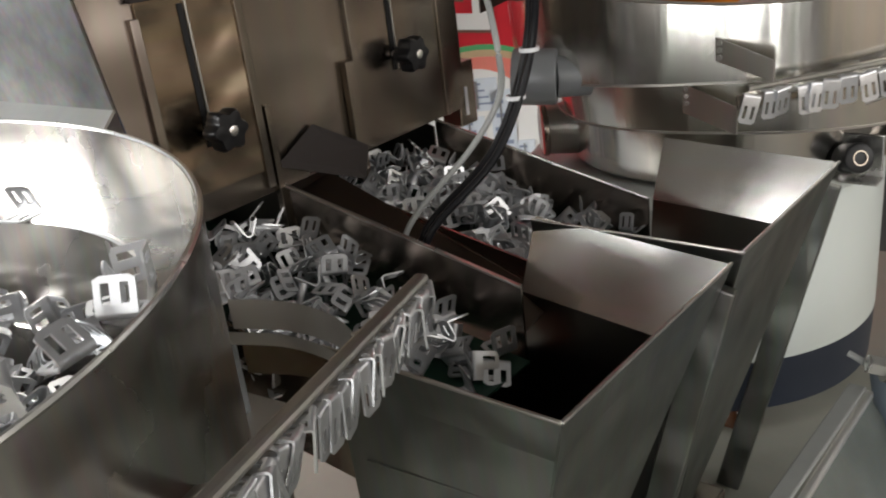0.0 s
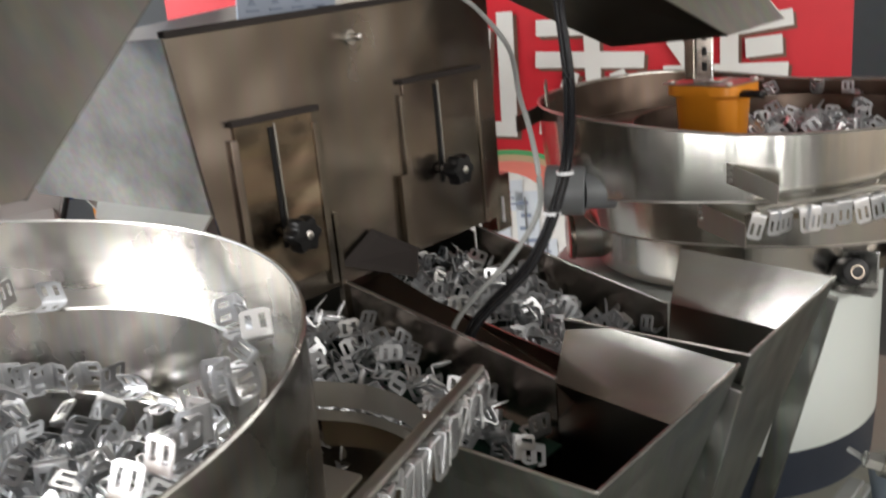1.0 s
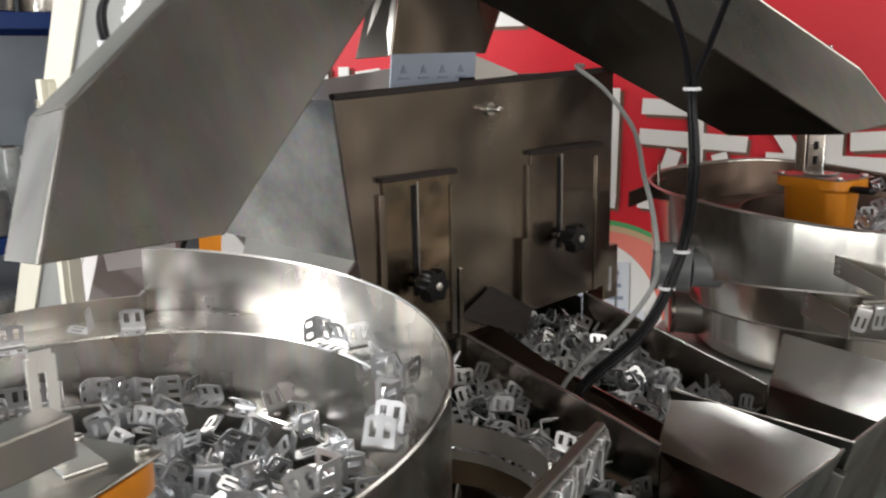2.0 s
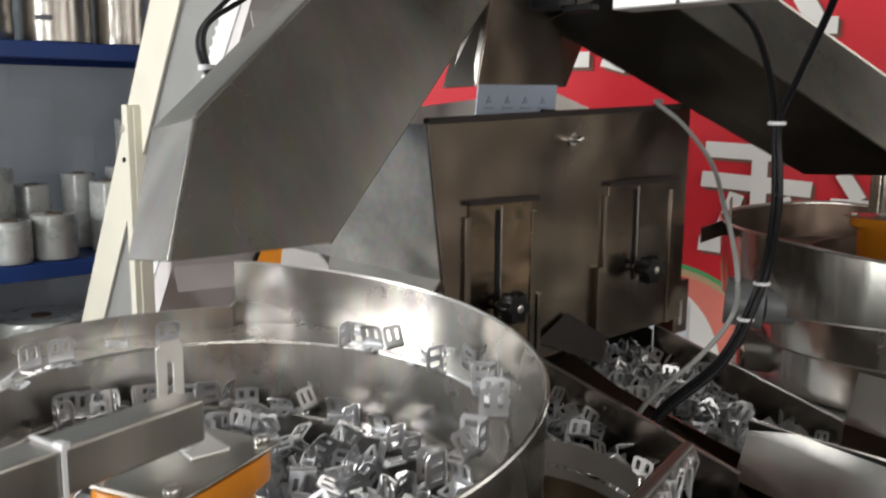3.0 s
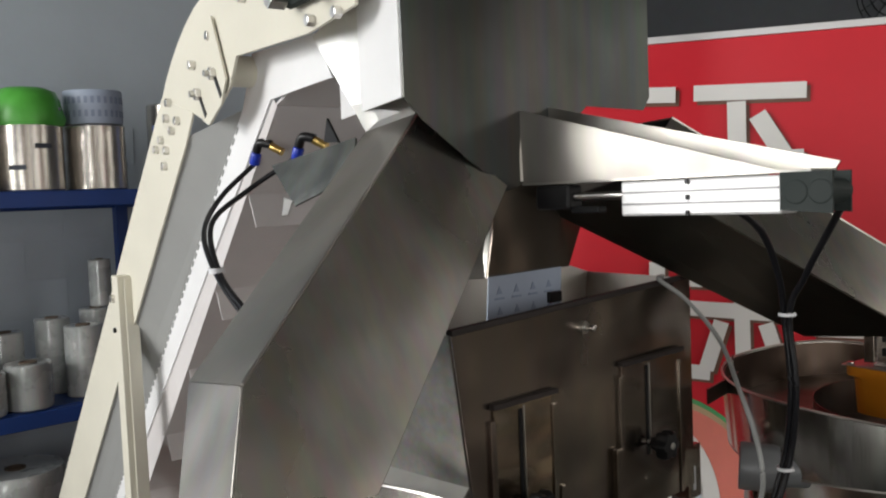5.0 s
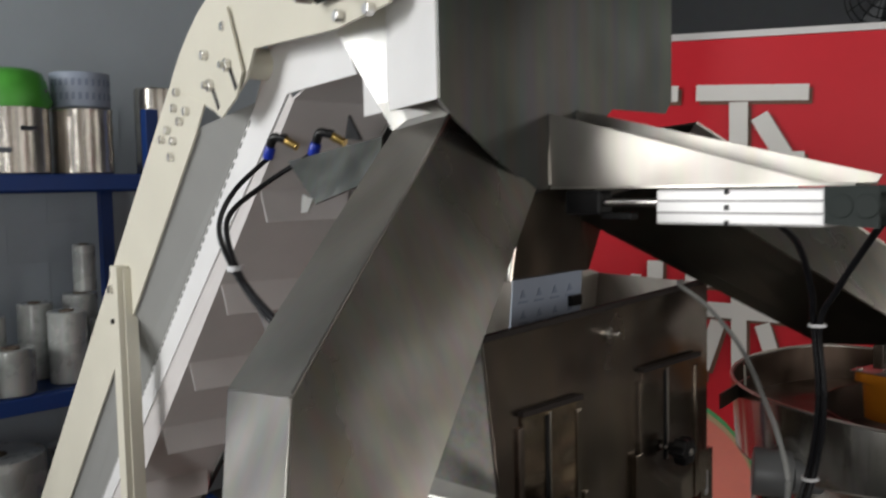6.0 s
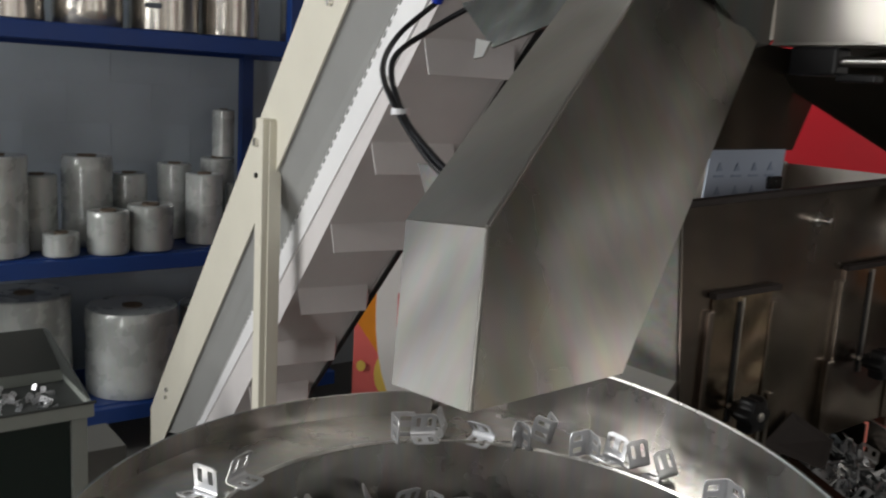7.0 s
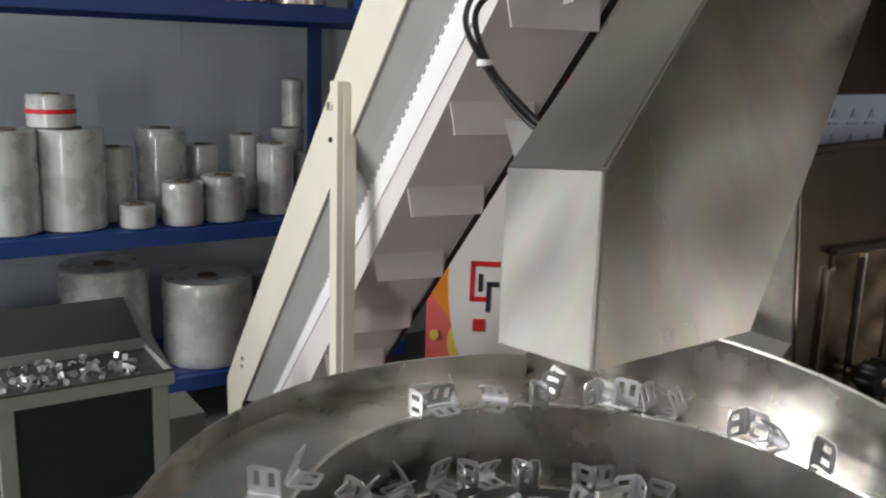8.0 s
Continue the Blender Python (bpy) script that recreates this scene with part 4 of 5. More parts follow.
part("flange", rod((-0.745, 1.150, 1.142), (-0.738, 1.156, 1.142), 0.041, seg=36, bevel=0.002), STEEL_DARK, pipe, smooth=True)
for (xa, za, zb, nm) in ((-0.425, 1.305, 1.272, 0), (-0.468, 1.247, 1.205, 1)):
    wp = thing("wiper_tab", "bent steel tab bolted on the bowl wall", "tab", group="tabs on the far bowl")
    part("tab", plate([(xa, 1.066, za), (xa + 0.078, 1.046, za - 0.022), (xa + 0.078, 1.046, zb - 0.014), (xa, 1.066, zb + 0.004)], 0.003), STEEL_DULL, wp)
    for k in range(3):
        part("screw", rod((xa + 0.006, 1.060, za - 0.006 - 0.009 * k), (xa + 0.006, 1.072, za - 0.006 - 0.009 * k), 0.0035, seg=10), STEEL_BRIGHT, wp, smooth=True)
level_sensor(pose(-0.572, 1.352, 1.377, 0, 0, 78) @ Matrix.Diagonal((1.15, 1.15, 0.75, 1)), "orange level sensor box hung in the far bowl")
hang = thing("sensor_hanger", "slotted galvanised hanger strip above the far sensor", "hanger")
part("strip", box(-0.590, -0.562, 1.33, 1.335, 1.382, 1.60, 0.001), STEEL_BRIGHT, hang)
part("strip_foot", box(-0.592, -0.545, 1.32, 1.36, 1.381, 1.385, 0.001), STEEL_BRIGHT, hang)
for z in (1.40, 1.425, 1.45):
    part("slot", box(-0.580, -0.572, 1.3285, 1.3297, z, z + 0.014, 0), BLACK, hang)
part("strip_side", box(-0.612, -0.594, 1.33, 1.36, 1.385, 1.47, 0.001), STEEL_DARK, hang)
eye = thing("photo_eye", "black round photo sensor in a bent steel holder", "sensor")
part("barrel", rod((-0.31, 1.215, 1.118), (-0.285, 1.19, 1.128), 0.020, seg=28, bevel=0.003), BLACK, eye, smooth=True)
ring_ = part("lens_ring", lathe([(0.0085, 0.0), (0.0085, 0.002), (0.0100, 0.002), (0.0100, 0.0)], 28), STEEL_DARK, eye, smooth=True)
ring_.matrix_local = Matrix.Translation((-0.285, 1.19, 1.128)) @ Vector((0.025, -0.025, 0.010)).to_track_quat("Z", "Y").to_matrix().to_4x4()
part("holder", box(-0.345, -0.265, 1.225, 1.229, 1.092, 1.150, 0.002), STEEL_BRIGHT, eye)
part("holder_foot", box(-0.345, -0.265, 1.20, 1.229, 1.088, 1.092, 0.001), STEEL_BRIGHT, eye)
clamp = thing("side_machine_guard", "clear bagged blue-grey machine guard with hex bolts", "machine guard")
part("body", rod((-0.165, 1.062, 0.93), (-0.110, 0.985, 0.78), 0.062, 0.066, seg=40, bevel=0.008), BLUEGREY, clamp, "blue-grey rounded machine body", smooth=True)
part("edge_channel", beam((-0.22, 0.99, 0.915), (-0.232, 0.761, 0.90), 0.020, 0.006, bevel=0.002), GREYWIRE, clamp)
part("edge_channel", beam((-0.206, 0.988, 0.911), (-0.214, 0.765, 0.895), 0.010, 0.010, bevel=0.003), STEEL_WHITE, clamp, "bright rolled edge")
part("hook", tube([(-0.238, 1.01, 0.945), (-0.222, 1.01, 0.938), (-0.205, 1.0, 0.935)], 0.004, 8, 5), GREYWIRE, clamp, smooth=True)
bm = bmesh.new()
rows_ = []
for i in range(15):
    line = []
    for j in range(11):
        u_, v_ = i / 14, j / 10
        p_ = Vector((-0.204, 0.985, 0.905)).lerp(Vector((-0.212, 0.765, 0.89)), u_) + Vector((0.11, 0.03, -0.15)) * v_
        p_ += Vector((0.0, -0.3, 1.0)) * (0.010 * noise.noise(Vector((u_ * 2.2, v_ * 7.0, 1.3))) + 0.005 * noise.noise(Vector((u_ * 9.0, v_ * 11.0, 4.1))))
        line.append(bm.verts.new(p_))
    rows_.append(line)
for i in range(14):
    for j in range(10):
        bm.faces.new((rows_[i][j], rows_[i + 1][j], rows_[i + 1][j + 1], rows_[i][j + 1]))
bmesh.ops.solidify(bm, geom=bm.faces[:], thickness=0.001)
part("plastic_sheet", bm, HAZE, clamp, "crumpled cloudy plastic sheet", smooth=True)
part("bolt", rod((-0.190, 1.00, 0.942), (-0.212, 0.990, 0.948), 0.012, seg=6, bevel=0.002), STEEL_BRIGHT, clamp)
part("washer", rod((-0.186, 1.002, 0.940), (-0.194, 0.998, 0.943), 0.017, seg=20), STEEL_DULL, clamp, smooth=True)
part("stand_leg", box(-0.15, -0.11, 0.97, 1.01, 0.72, 0.80, 0.003), GREYLEG, clamp)

# ---- cleated conveyor, in its own frame: x towards the head, y across, z up ----
conv = thing("inclined_conveyor", "cream framed cleated belt conveyor rising steeply to the hood", "conveyor", at=(-1.73, 0.546, 0))
conv.rotation_euler = (0, 0, math.atan2(-0.159, 0.987))


def belt_z(x):
    return 1.57 + (x - 0.114) * 0.95


part("near_frame", plate([(0.055, 0.0, 1.935), (-1.63, 0.0, 0.495), (-1.85, 0.0, 0.30), (-1.85, 0.0, 0.0), (-1.78, 0.0, 0.0), (-1.55, 0.0, 0.30), (-1.10, 0.0, 0.70), (0.185, 0.0, 1.83), (0.24, 0.0, 1.888)], 0.004), BEIGE, conv)
part("belt_edge", plate([(0.464, 0.061, 1.889), (0.472, 0.064, belt_z(0.47) - 0.032), (-1.36, 0.064, belt_z(-1.36) - 0.032), (-1.22, 0.061, 0.452)], 0.003), BELT, conv)
part("near_frame_edge", beam((0.045, 0.010, 1.932), (-1.64, 0.010, 0.490), 0.016, 0.010), BLACK, conv, "dark frame edge")
arc = [(0.045, 0.002, 1.925), (0.080, 0.002, 1.962), (0.120, 0.002, 1.995), (0.166, 0.002, 2.025), (0.215, 0.002, 2.052), (0.271, 0.002, 2.074), (0.33, 0.002, 2.088), (0.40, 0.002, 2.095)]
part("head_plate", plate(arc + [(0.80, 0.002, 2.095), (0.86, 0.002, 2.06), (0.865, 0.002, 1.96), (0.727, 0.002, 1.948), (0.46, 0.002, 1.958), (0.425, 0.002, 1.912), (0.32, 0.002, 1.860), (0.228, 0.002, 1.890)], 0.005), BEIGE, conv)
part("tension_plate", plate([(0.372, -0.006, 2.04), (0.428, -0.006, 1.925), (0.40, -0.006, 1.885), (0.335, -0.006, 1.856), (0.305, -0.006, 1.868), (0.285, -0.006, 1.94)], 0.004), BEIGE, conv)
for x, z in ((0.353, 2.009), (0.256, 1.973), (0.107, 1.921), (0.088, 1.892), (0.155, 1.881), (0.12, 1.865), (0.046, 1.852), (0.01, 1.835), (0.077, 1.829), (0.061, 1.798), (0.508, 2.043), (0.592, 2.039), (0.746, 1.962), (0.824, 1.958), (-1.50, 0.50), (-1.515, 0.465)):
    part("bolt_head", rod((x, 0.0, z), (x, -0.012, z), 0.0085, seg=6, bevel=0.001), STEEL_BRIGHT, conv)
for x, z in ((0.374, 1.941), (0.295, 1.915)):
    part("adjuster_bolt", rod((x, 0.0, z), (x, -0.026, z), 0.006, seg=12), STEEL_BRIGHT, conv, smooth=True)
    part("adjuster_nut", rod((x, -0.008, z), (x, -0.018, z), 0.011, seg=6, bevel=0.001), STEEL_BRIGHT, conv)
    part("adjuster_slot", beam((x + 0.006, -0.0085, z - 0.008), (x + 0.030, -0.0085, z - 0.042), 0.002, 0.010, side=(1, 0, 0.4), bevel=0.0005), BLACK, conv)
part("bearing_flange", box(0.69, 0.83, -0.022, -0.002, 1.985, 2.06, 0.010), IRON, conv, "dark iron bearing flange")
hub = part("bearing", lathe([(0.016, -0.03), (0.030, -0.03), (0.036, 0.0), (0.016, 0.0)], 32), IRON, conv, "dark iron flange bearing", smooth=True)
hub.matrix_local = pose(0.765, -0.03, 2.03, 90, 0, 0)
for x, z in ((0.699, 1.999), (0.786, 1.995)):
    part("bearing_nut", rod((x, -0.020, z), (x, -0.046, z), 0.015, seg=6, bevel=0.001), STEEL_BRIGHT, conv)
part("roller", rod((0.385, 0.008, 1.945), (0.385, 0.26, 1.945), 0.027, seg=28, bevel=0.004), BEIGE, conv, smooth=True)
part("head_roller", rod((0.765, 0.008, 2.03), (0.765, 0.26, 2.03), 0.05, seg=28), STEEL_DULL, conv, smooth=True)
# The glare along the belt guard is part of its white colour.
part("head_guard", plate([(0.394, 0.056, 1.975), (0.640, 0.056, 1.968), (0.69, 0.056, 1.895), (0.464, 0.056, 1.888)], 0.004), GUARD, conv, "bright steel belt guard")
part("inner_guard", plate([(0.395, 0.058, 1.975), (0.464, 0.058, 1.892), (-1.20, 0.058, 0.465), (-1.36, 0.058, 0.374), (0.335, 0.058, 1.884)], 0.004), GUARD, conv, "bright steel belt guard")
part("guard_web", plate([(0.20, 0.0045, 1.849), (0.335, 0.056, 1.884), (-1.36, 0.056, 0.372), (-1.54, 0.0045, 0.319)], 0.003), WEBGREY, conv)
for k in range(76):
    x = 0.30 - 0.0205 * k
    z = 1.878 + 0.892 * (x - 0.335)
    part("hinge_tooth", plate([(x, 0.0555, z), (x + 0.010, 0.0555, z + 0.009), (x + 0.0115, 0.0555, z + 0.005), (x + 0.0015, 0.0555, z - 0.004)], 0.003), WEBGREY, conv)
part("belt", plate([(0.47, 0.062, belt_z(0.47) - 0.03), (0.47, 0.262, belt_z(0.47) - 0.03), (-1.50, 0.262, belt_z(-1.50) - 0.03), (-1.50, 0.062, belt_z(-1.50) - 0.03)], 0.004), BELT, conv)
part("head_belt", plate([(0.465, 0.062, belt_z(0.47) - 0.03), (0.465, 0.262, belt_z(0.47) - 0.03), (0.80, 0.262, 1.975), (0.80, 0.062, 1.975)], 0.004), BELT, conv)
for k in range(10):
    x = 0.318 - 0.200 * k
    z = belt_z(x) - 0.03
    ob = part("cleat", plate([(x, 0.066, z), (x, 0.245, z), (x + 0.018, 0.235, z - 0.062), (x + 0.018, 0.070, z - 0.062)], 0.003), BELT, conv)
    part("cleat_fold", plate([(x, 0.245, z), (x + 0.018, 0.235, z - 0.062), (x - 0.02, 0.258, z - 0.035)], 0.003), BELT, ob)
part("far_frame", plate([(0.47, 0.268, belt_z(0.47) + 0.035), (0.50, 0.268, belt_z(0.50) - 0.035), (-1.48, 0.268, belt_z(-1.48) - 0.035), (-1.50, 0.268, belt_z(-1.50) + 0.02)], 0.006), BELT, conv)
part("far_frame_edge", beam((0.49, 0.272, belt_z(0.49) - 0.040), (-1.48, 0.272, belt_z(-1.48) - 0.040), 0.010, 0.012), BLACK, conv, "dark frame edge")
part("far_head_plate", plate([(0.10, 0.280, 1.80), (0.45, 0.280, 2.09), (0.86, 0.280, 2.09), (0.86, 0.280, 1.80), (0.52, 0.280, 1.70), (0.20, 0.280, 1.58)], 0.004), BELT, conv)
part("strut", beam((-0.288, -0.018, 1.56), (-0.272, -0.018, 0.02), 0.030, 0.052, side=(1, 0, 0)), BEIGE, conv)
part("strut_return", beam((-0.258, -0.004, 1.555), (-0.242, -0.004, 0.02), 0.030, 0.004, side=(1, 0, 0)), BEIGE, conv)
part("strut_bolt", rod((-0.300, -0.032, 1.505), (-0.300, -0.042, 1.505), 0.010, seg=6), STEEL_BRIGHT, conv)
part("strut_bolt", rod((-0.298, -0.032, 1.43), (-0.298, -0.039, 1.43), 0.006, seg=8), BLACK, conv)
part("foot_bar", box(-1.86, -0.22, -0.04, 0.01, 0.0, 0.04, 0.003), BEIGE, conv)
part("foot_bar", box(-1.86, -0.22, 0.28, 0.33, 0.0, 0.04, 0.003), BEIGE, conv)

# ---- fittings and hoses at the conveyor head ----
fit = thing("air_fitting_pair", "two elbow air fittings with blue collars and black hoses", "fitting")
for (x, y, z, ex, ez) in ((-1.343, 0.540, 1.794, 0.05, 0.0), (-1.22, 0.545, 1.795, 0.055, 0.022)):
    part("collar", rod((x - 0.004, y, z - 0.010), (x + 0.006, y, z + 0.010), 0.0095, seg=20, bevel=0.002), FITBLUE, fit, "blue release collar", smooth=True)
    part("elbow", tube([(x + 0.006, y, z + 0.012), (x + 0.018, y, z + 0.026), (x + 0.038, y + 0.01, z + 0.022)], 0.0078, 12, 5), BLACK, fit, smooth=True)
    part("thread", rod((x + 0.036, y + 0.01, z + 0.020), (x + 0.056, y + 0.02, z + 0.008), 0.007, seg=14), BRASS, fit, "brass thread", smooth=True)
part("hose", tube([(-1.345, 0.540, 1.785), (-1.36, 0.48, 1.73), (-1.28, 0.40, 1.675), (-1.165, 0.35, 1.62), (-1.06, 0.335, 1.56), (-0.99, 0.34, 1.53)], 0.0044, 10, 10), HOSE, fit, smooth=True)
part("hose", tube([(-1.222, 0.543, 1.788), (-1.28, 0.48, 1.735), (-1.255, 0.40, 1.685), (-1.153, 0.352, 1.615), (-1.048, 0.332, 1.566), (-0.985, 0.33, 1.54)], 0.0044, 10, 10), HOSE, fit, smooth=True)
part("cable_tie", lathe([(0.010, -0.004), (0.010, 0.004), (0.0125, 0.004), (0.0125, -0.004)], 20, (-1.158, 0.351, 1.618)), TIE, fit, "white nylon cable tie", smooth=True)
sens = thing("flap_actuator", "small bent steel actuator plate behind the chute", "actuator")
part("plate", plate([(-1.235, 0.505, 1.775), (-0.965, 0.470, 1.800), (-0.935, 0.440, 1.745), (-1.10, 0.455, 1.708)], 0.003), STEEL_BIN, sens)
part("bent_tab", plate([(-1.165, 0.480, 1.722), (-1.105, 0.455, 1.716), (-1.112, 0.450, 1.696), (-1.150, 0.465, 1.694)], 0.003), STEEL_WHITE, sens)
part("gusset", plate([(-1.10, 0.515, 1.805), (-1.05, 0.505, 1.80), (-1.09, 0.515, 1.84)], 0.004), BLACK, sens)

# ---- racking and its rolls ----
K = 1.115


def rx(x):
    return -0.15 + (x + 0.15) * K


def ry(y):
    return -0.3 + (y + 0.3) * K


def rz(z):
    return 1.62 + (z - 1.62) * K


S0, S1, S2 = 0.381, 0.966, 1.791
rack = thing("storage_rack", "blue steel racking with three laden shelves", "rack")
for z in (S0 - 0.001, S1 - 0.001, S2 - 0.001):
    part("shelf", box(rx(-3.92), rx(-3.46), -1.9, ry(1.62), rz(z) - 0.012, rz(z), 0.002), BLUE, rack)
    part("front_beam", box(rx(-3.46), rx(-3.42), -1.9, ry(1.62), rz(z) - 0.070, rz(z) - 0.004, 0.003), BLUE, rack)
    part("back_beam", box(rx(-3.93), rx(-3.90), -1.9, ry(1.62), rz(z) - 0.08, rz(z) - 0.012, 0.003), BLUE, rack)
for y in (-1.88, ry(1.395)):
    for x in (rx(-3.46), rx(-3.91)):
        post = part("upright", box(x - 0.025, x + 0.025, y - 0.03, y + 0.03, 0.0, 2.10, 0.003), BLUE, rack)
        if x > -4.0:
            for k in range(9):
                part("hole", box(x + 0.0255, x + 0.0265, y - 0.006, y + 0.006, 0.55 + 0.15 * k, 0.565 + 0.15 * k, 0), NAVY, post)


def roll(y, z, r, h, mat, x=-3.58, label="clear plastic film roll standing on a shelf", core=0.38, tilt=0.0, band=False, mark=0.0):
    ob = thing("film_roll", label, "film roll", group="film rolls on the racking")
    r, h = r * K, h * K
    rc = max(0.012, r * core)
    e = min(0.006, h * 0.08)
    bands = [(r * (1 + 0.012 * math.sin(3.1 * k + 7 * y)), e + (h - 2 * e) * k / 6) for k in range(7)]
    part("wound_film", lathe([(rc, 0.0), (r - e, 0.0)] + bands + [(r - e, h), (rc, h - 0.002)], 40), mat, ob, smooth=True)
    part("core", lathe([(rc, -0.0), (rc, h + 0.004), (rc * 0.82, h + 0.004), (rc * 0.82, 0.0)], 28), CARD, ob, "cardboard core", smooth=True)
    if band:
        part("red_band", lathe([(r * 1.03, h * 0.42), (r * 1.03, h * 0.56), (r * 1.015, h * 0.56), (r * 1.015, h * 0.42)], 40), RED, ob, "thin red paper band")
    if mark:
        for a_, z_ in ((-0.62, mark), (0.10, mark + 0.09)):
            mk_ = part("registration_mark", box(r * 1.012, r * 1.022, -0.034, 0.034, z_, z_ + 0.02, 0), NAVY, ob, "dark printed registration bar")
            mk_.matrix_local = pose(0, 0, 0, 0, 0, math.degrees(a_) - 40 * y)
    ob.matrix_world = pose(rx(x), ry(y), rz(z), tilt, 0, 40 * y)
    return ob


for y, r, h, mat, x in ((0.08, 0.10, 0.36, FILM, -3.56), (0.29, 0.116, 0.36, FILM, -3.58), (0.455, 0.070, 0.28, FILM, -3.66), (0.645, 0.094, 0.345, FILM, -3.70),
                        (0.497, 0.064, 0.085, FILM, -3.50), (0.665, 0.076, 0.16, FILM, -3.50), (0.825, 0.070, 0.27, FILM, -3.76), (0.83, 0.086, 0.175, FILM, -3.52),
                        (1.005, 0.068, 0.31, FILM, -3.74), (1.07, 0.074, 0.285, FILM, -3.58), (1.20, 0.070, 0.33, FILM, -3.76), (1.24, 0.066, 0.24, FILM, -3.60), (-0.14, 0.10, 0.28, FILM, -3.58), (-0.38, 0.09, 0.33, FILM, -3.62), (-0.60, 0.11, 0.24, FILM, -3.6)):
    roll(y, S1, r, h, mat, x)
roll(0.235, S1 + 0.3642, 0.082, 0.115, FILM, -3.58, "small film roll with a red band stacked on a larger roll", band=True)
roll(1.225, S1 + 0.3342, 0.046, 0.20, FILM, -3.76, "slim film roll stacked on a wider roll")
for y, r, h, mat in ((0.36, 0.12, 0.30, FOIL), (0.63, 0.122, 0.33, FOIL), (0.91, 0.13, 0.33, FOIL), (1.175, 0.118, 0.26, FOIL), (1.50, 0.09, 0.36, FOIL), (0.10, 0.12, 0.28, FOIL), (-0.2, 0.12, 0.3, FOIL)):
    roll(y, S2, r, h, mat, -3.60, "silver printed laminate roll standing on a shelf", mark=0.09 if y in (0.63, 0.91) else 0.0)
lab = thing("printed_label_roll", "pale blue printed label roll on a laminate roll", "label roll", group="film rolls on the racking")
part("wound_label", lathe([(0.03, 0.0), (0.125, 0.0), (0.127, 0.006), (0.127, 0.145), (0.125, 0.15), (0.03, 0.15)], 40), PALEPRINT, lab, smooth=True)
for k in range(14):
    a = -1.5 + k * 0.22
    for zz in (0.03, 0.09):
        mk = part("print_bar", box(0.1265, 0.1285, -0.007, 0.007, zz, zz + 0.03, 0), INK, lab)
        mk.matrix_local = pose(0, 0, 0, 0, 0, math.degrees(a))
lab.matrix_world = pose(rx(-3.60), ry(1.175), rz(S2 + 0.264))
bag = thing("green_bag", "crumpled green plastic bag over a laminate roll", "bag")
bm = lathe([(0.150, 0.0), (0.158, 0.03), (0.150, 0.07), (0.142, 0.11), (0.122, 0.15), (0.09, 0.165), (0.0005, 0.16), (0.0005, 0.15), (0.08, 0.155), (0.112, 0.14), (0.147, 0.0)], 40)
for v in bm.verts:
    n_ = noise.noise(v.co * 22)
    v.co.x *= 1 + 0.07 * n_
    v.co.y *= 1 + 0.07 * n_
part("bag_sheet", bm, GREENBAG, bag, smooth=True)
bag.matrix_world = pose(rx(-3.60), ry(0.91), rz(S2 + 0.25))
for y, r, h, x, mat in ((0.40, 0.165, 0.42, -3.66, FILM), (0.79, 0.178, 0.34, -3.62, FILM), (0.0, 0.15, 0.25, -3.64, FILM), (1.14, 0.12, 0.30, -3.70, FILM), (-0.4, 0.17, 0.3, -3.64, FILM)):
    roll(y, S0, r, h, mat, x, "wide cloudy film roll on the lowest shelf", 0.22)

# ---- tray cart with loose brackets ----
cart = thing("tray_cart", "grey steel tray cart with loose brackets on top", "cart")
for x in (-2.75, -2.53):
    for y in (-0.09, 0.29):
        part("leg", box(x - 0.02, x + 0.02, y - 0.02, y + 0.02, 0.0, 0.745, 0.002), GREYLEG, cart)
part("tray", box(-2.78, -2.50, -0.12, 0.32, 0.735, 0.75, 0.003), DARKCART, cart)
part("tray_lip", box(-2.5055, -2.4945, -0.13, 0.33, 0.768, 0.774, 0.001), DARKCART, cart)
part("tray_edge", box(-2.508, -2.496, -0.125, 0.325, 0.73, 0.768, 0.003), GREYLEG, cart)
part("tray_edge", box(-2.78, -2.50, 0.316, 0.326, 0.73, 0.768, 0.003), GREYLEG, cart)
part("hopper_back", plate([(-2.765, -0.12, 0.785), (-2.765, 0.31, 0.785), (-2.80, 0.27, 0.905), (-2.80, -0.12, 0.905)], 0.004), DARKCART, cart)
part("hopper_side", plate([(-2.77, 0.312, 0.775), (-2.52, 0.318, 0.775), (-2.76, 0.275, 0.905), (-2.80, 0.27, 0.905)], 0.006), DARKCART, cart)
part("tray_back", box(-2.775, -2.765, -0.12, 0.31, 0.75, 0.785, 0.002), GREYLEG, cart)
part("glass_front", box(-2.53, -2.526, -0.07, 0.27, 0.42, 0.73, 0.001), GREENGLASS, cart, "dark green panel")
part("lower_tray", box(-2.77, -2.52, -0.10, 0.30, 0.40, 0.415, 0.002), DARKCART, cart)
part("back_sheet", box(-2.77, -2.765, -0.10, 0.30, 0.415, 0.735, 0), DARKCART, cart)
carton = thing("carton", "small grey carton standing on the floor", "carton")
part("box", box(-3.2, -2.98, 0.42, 0.56, 0.0, 0.42, 0.004), CARTON, carton)

# ---- wall fan and duct ----
fan = thing("wall_fan", "black wire guarded wall fan", "fan", at=(-2.05, 5.88, 2.95))
part("motor", rod((0, 0.06, 0), (0, -0.10, 0), 0.06, seg=24), BLACK, fan, smooth=True)
for r_ in (0.08, 0.14, 0.20, 0.26, 0.30):
    ring = part("guard_ring", tube([(r_ * math.cos(a), -0.14 + 0.1 * (r_ / 0.3) ** 2, r_ * math.sin(a)) for a in (2 * math.pi * k / 16 for k in range(17))], 0.004, 6, 3), BLACK, fan, smooth=True)
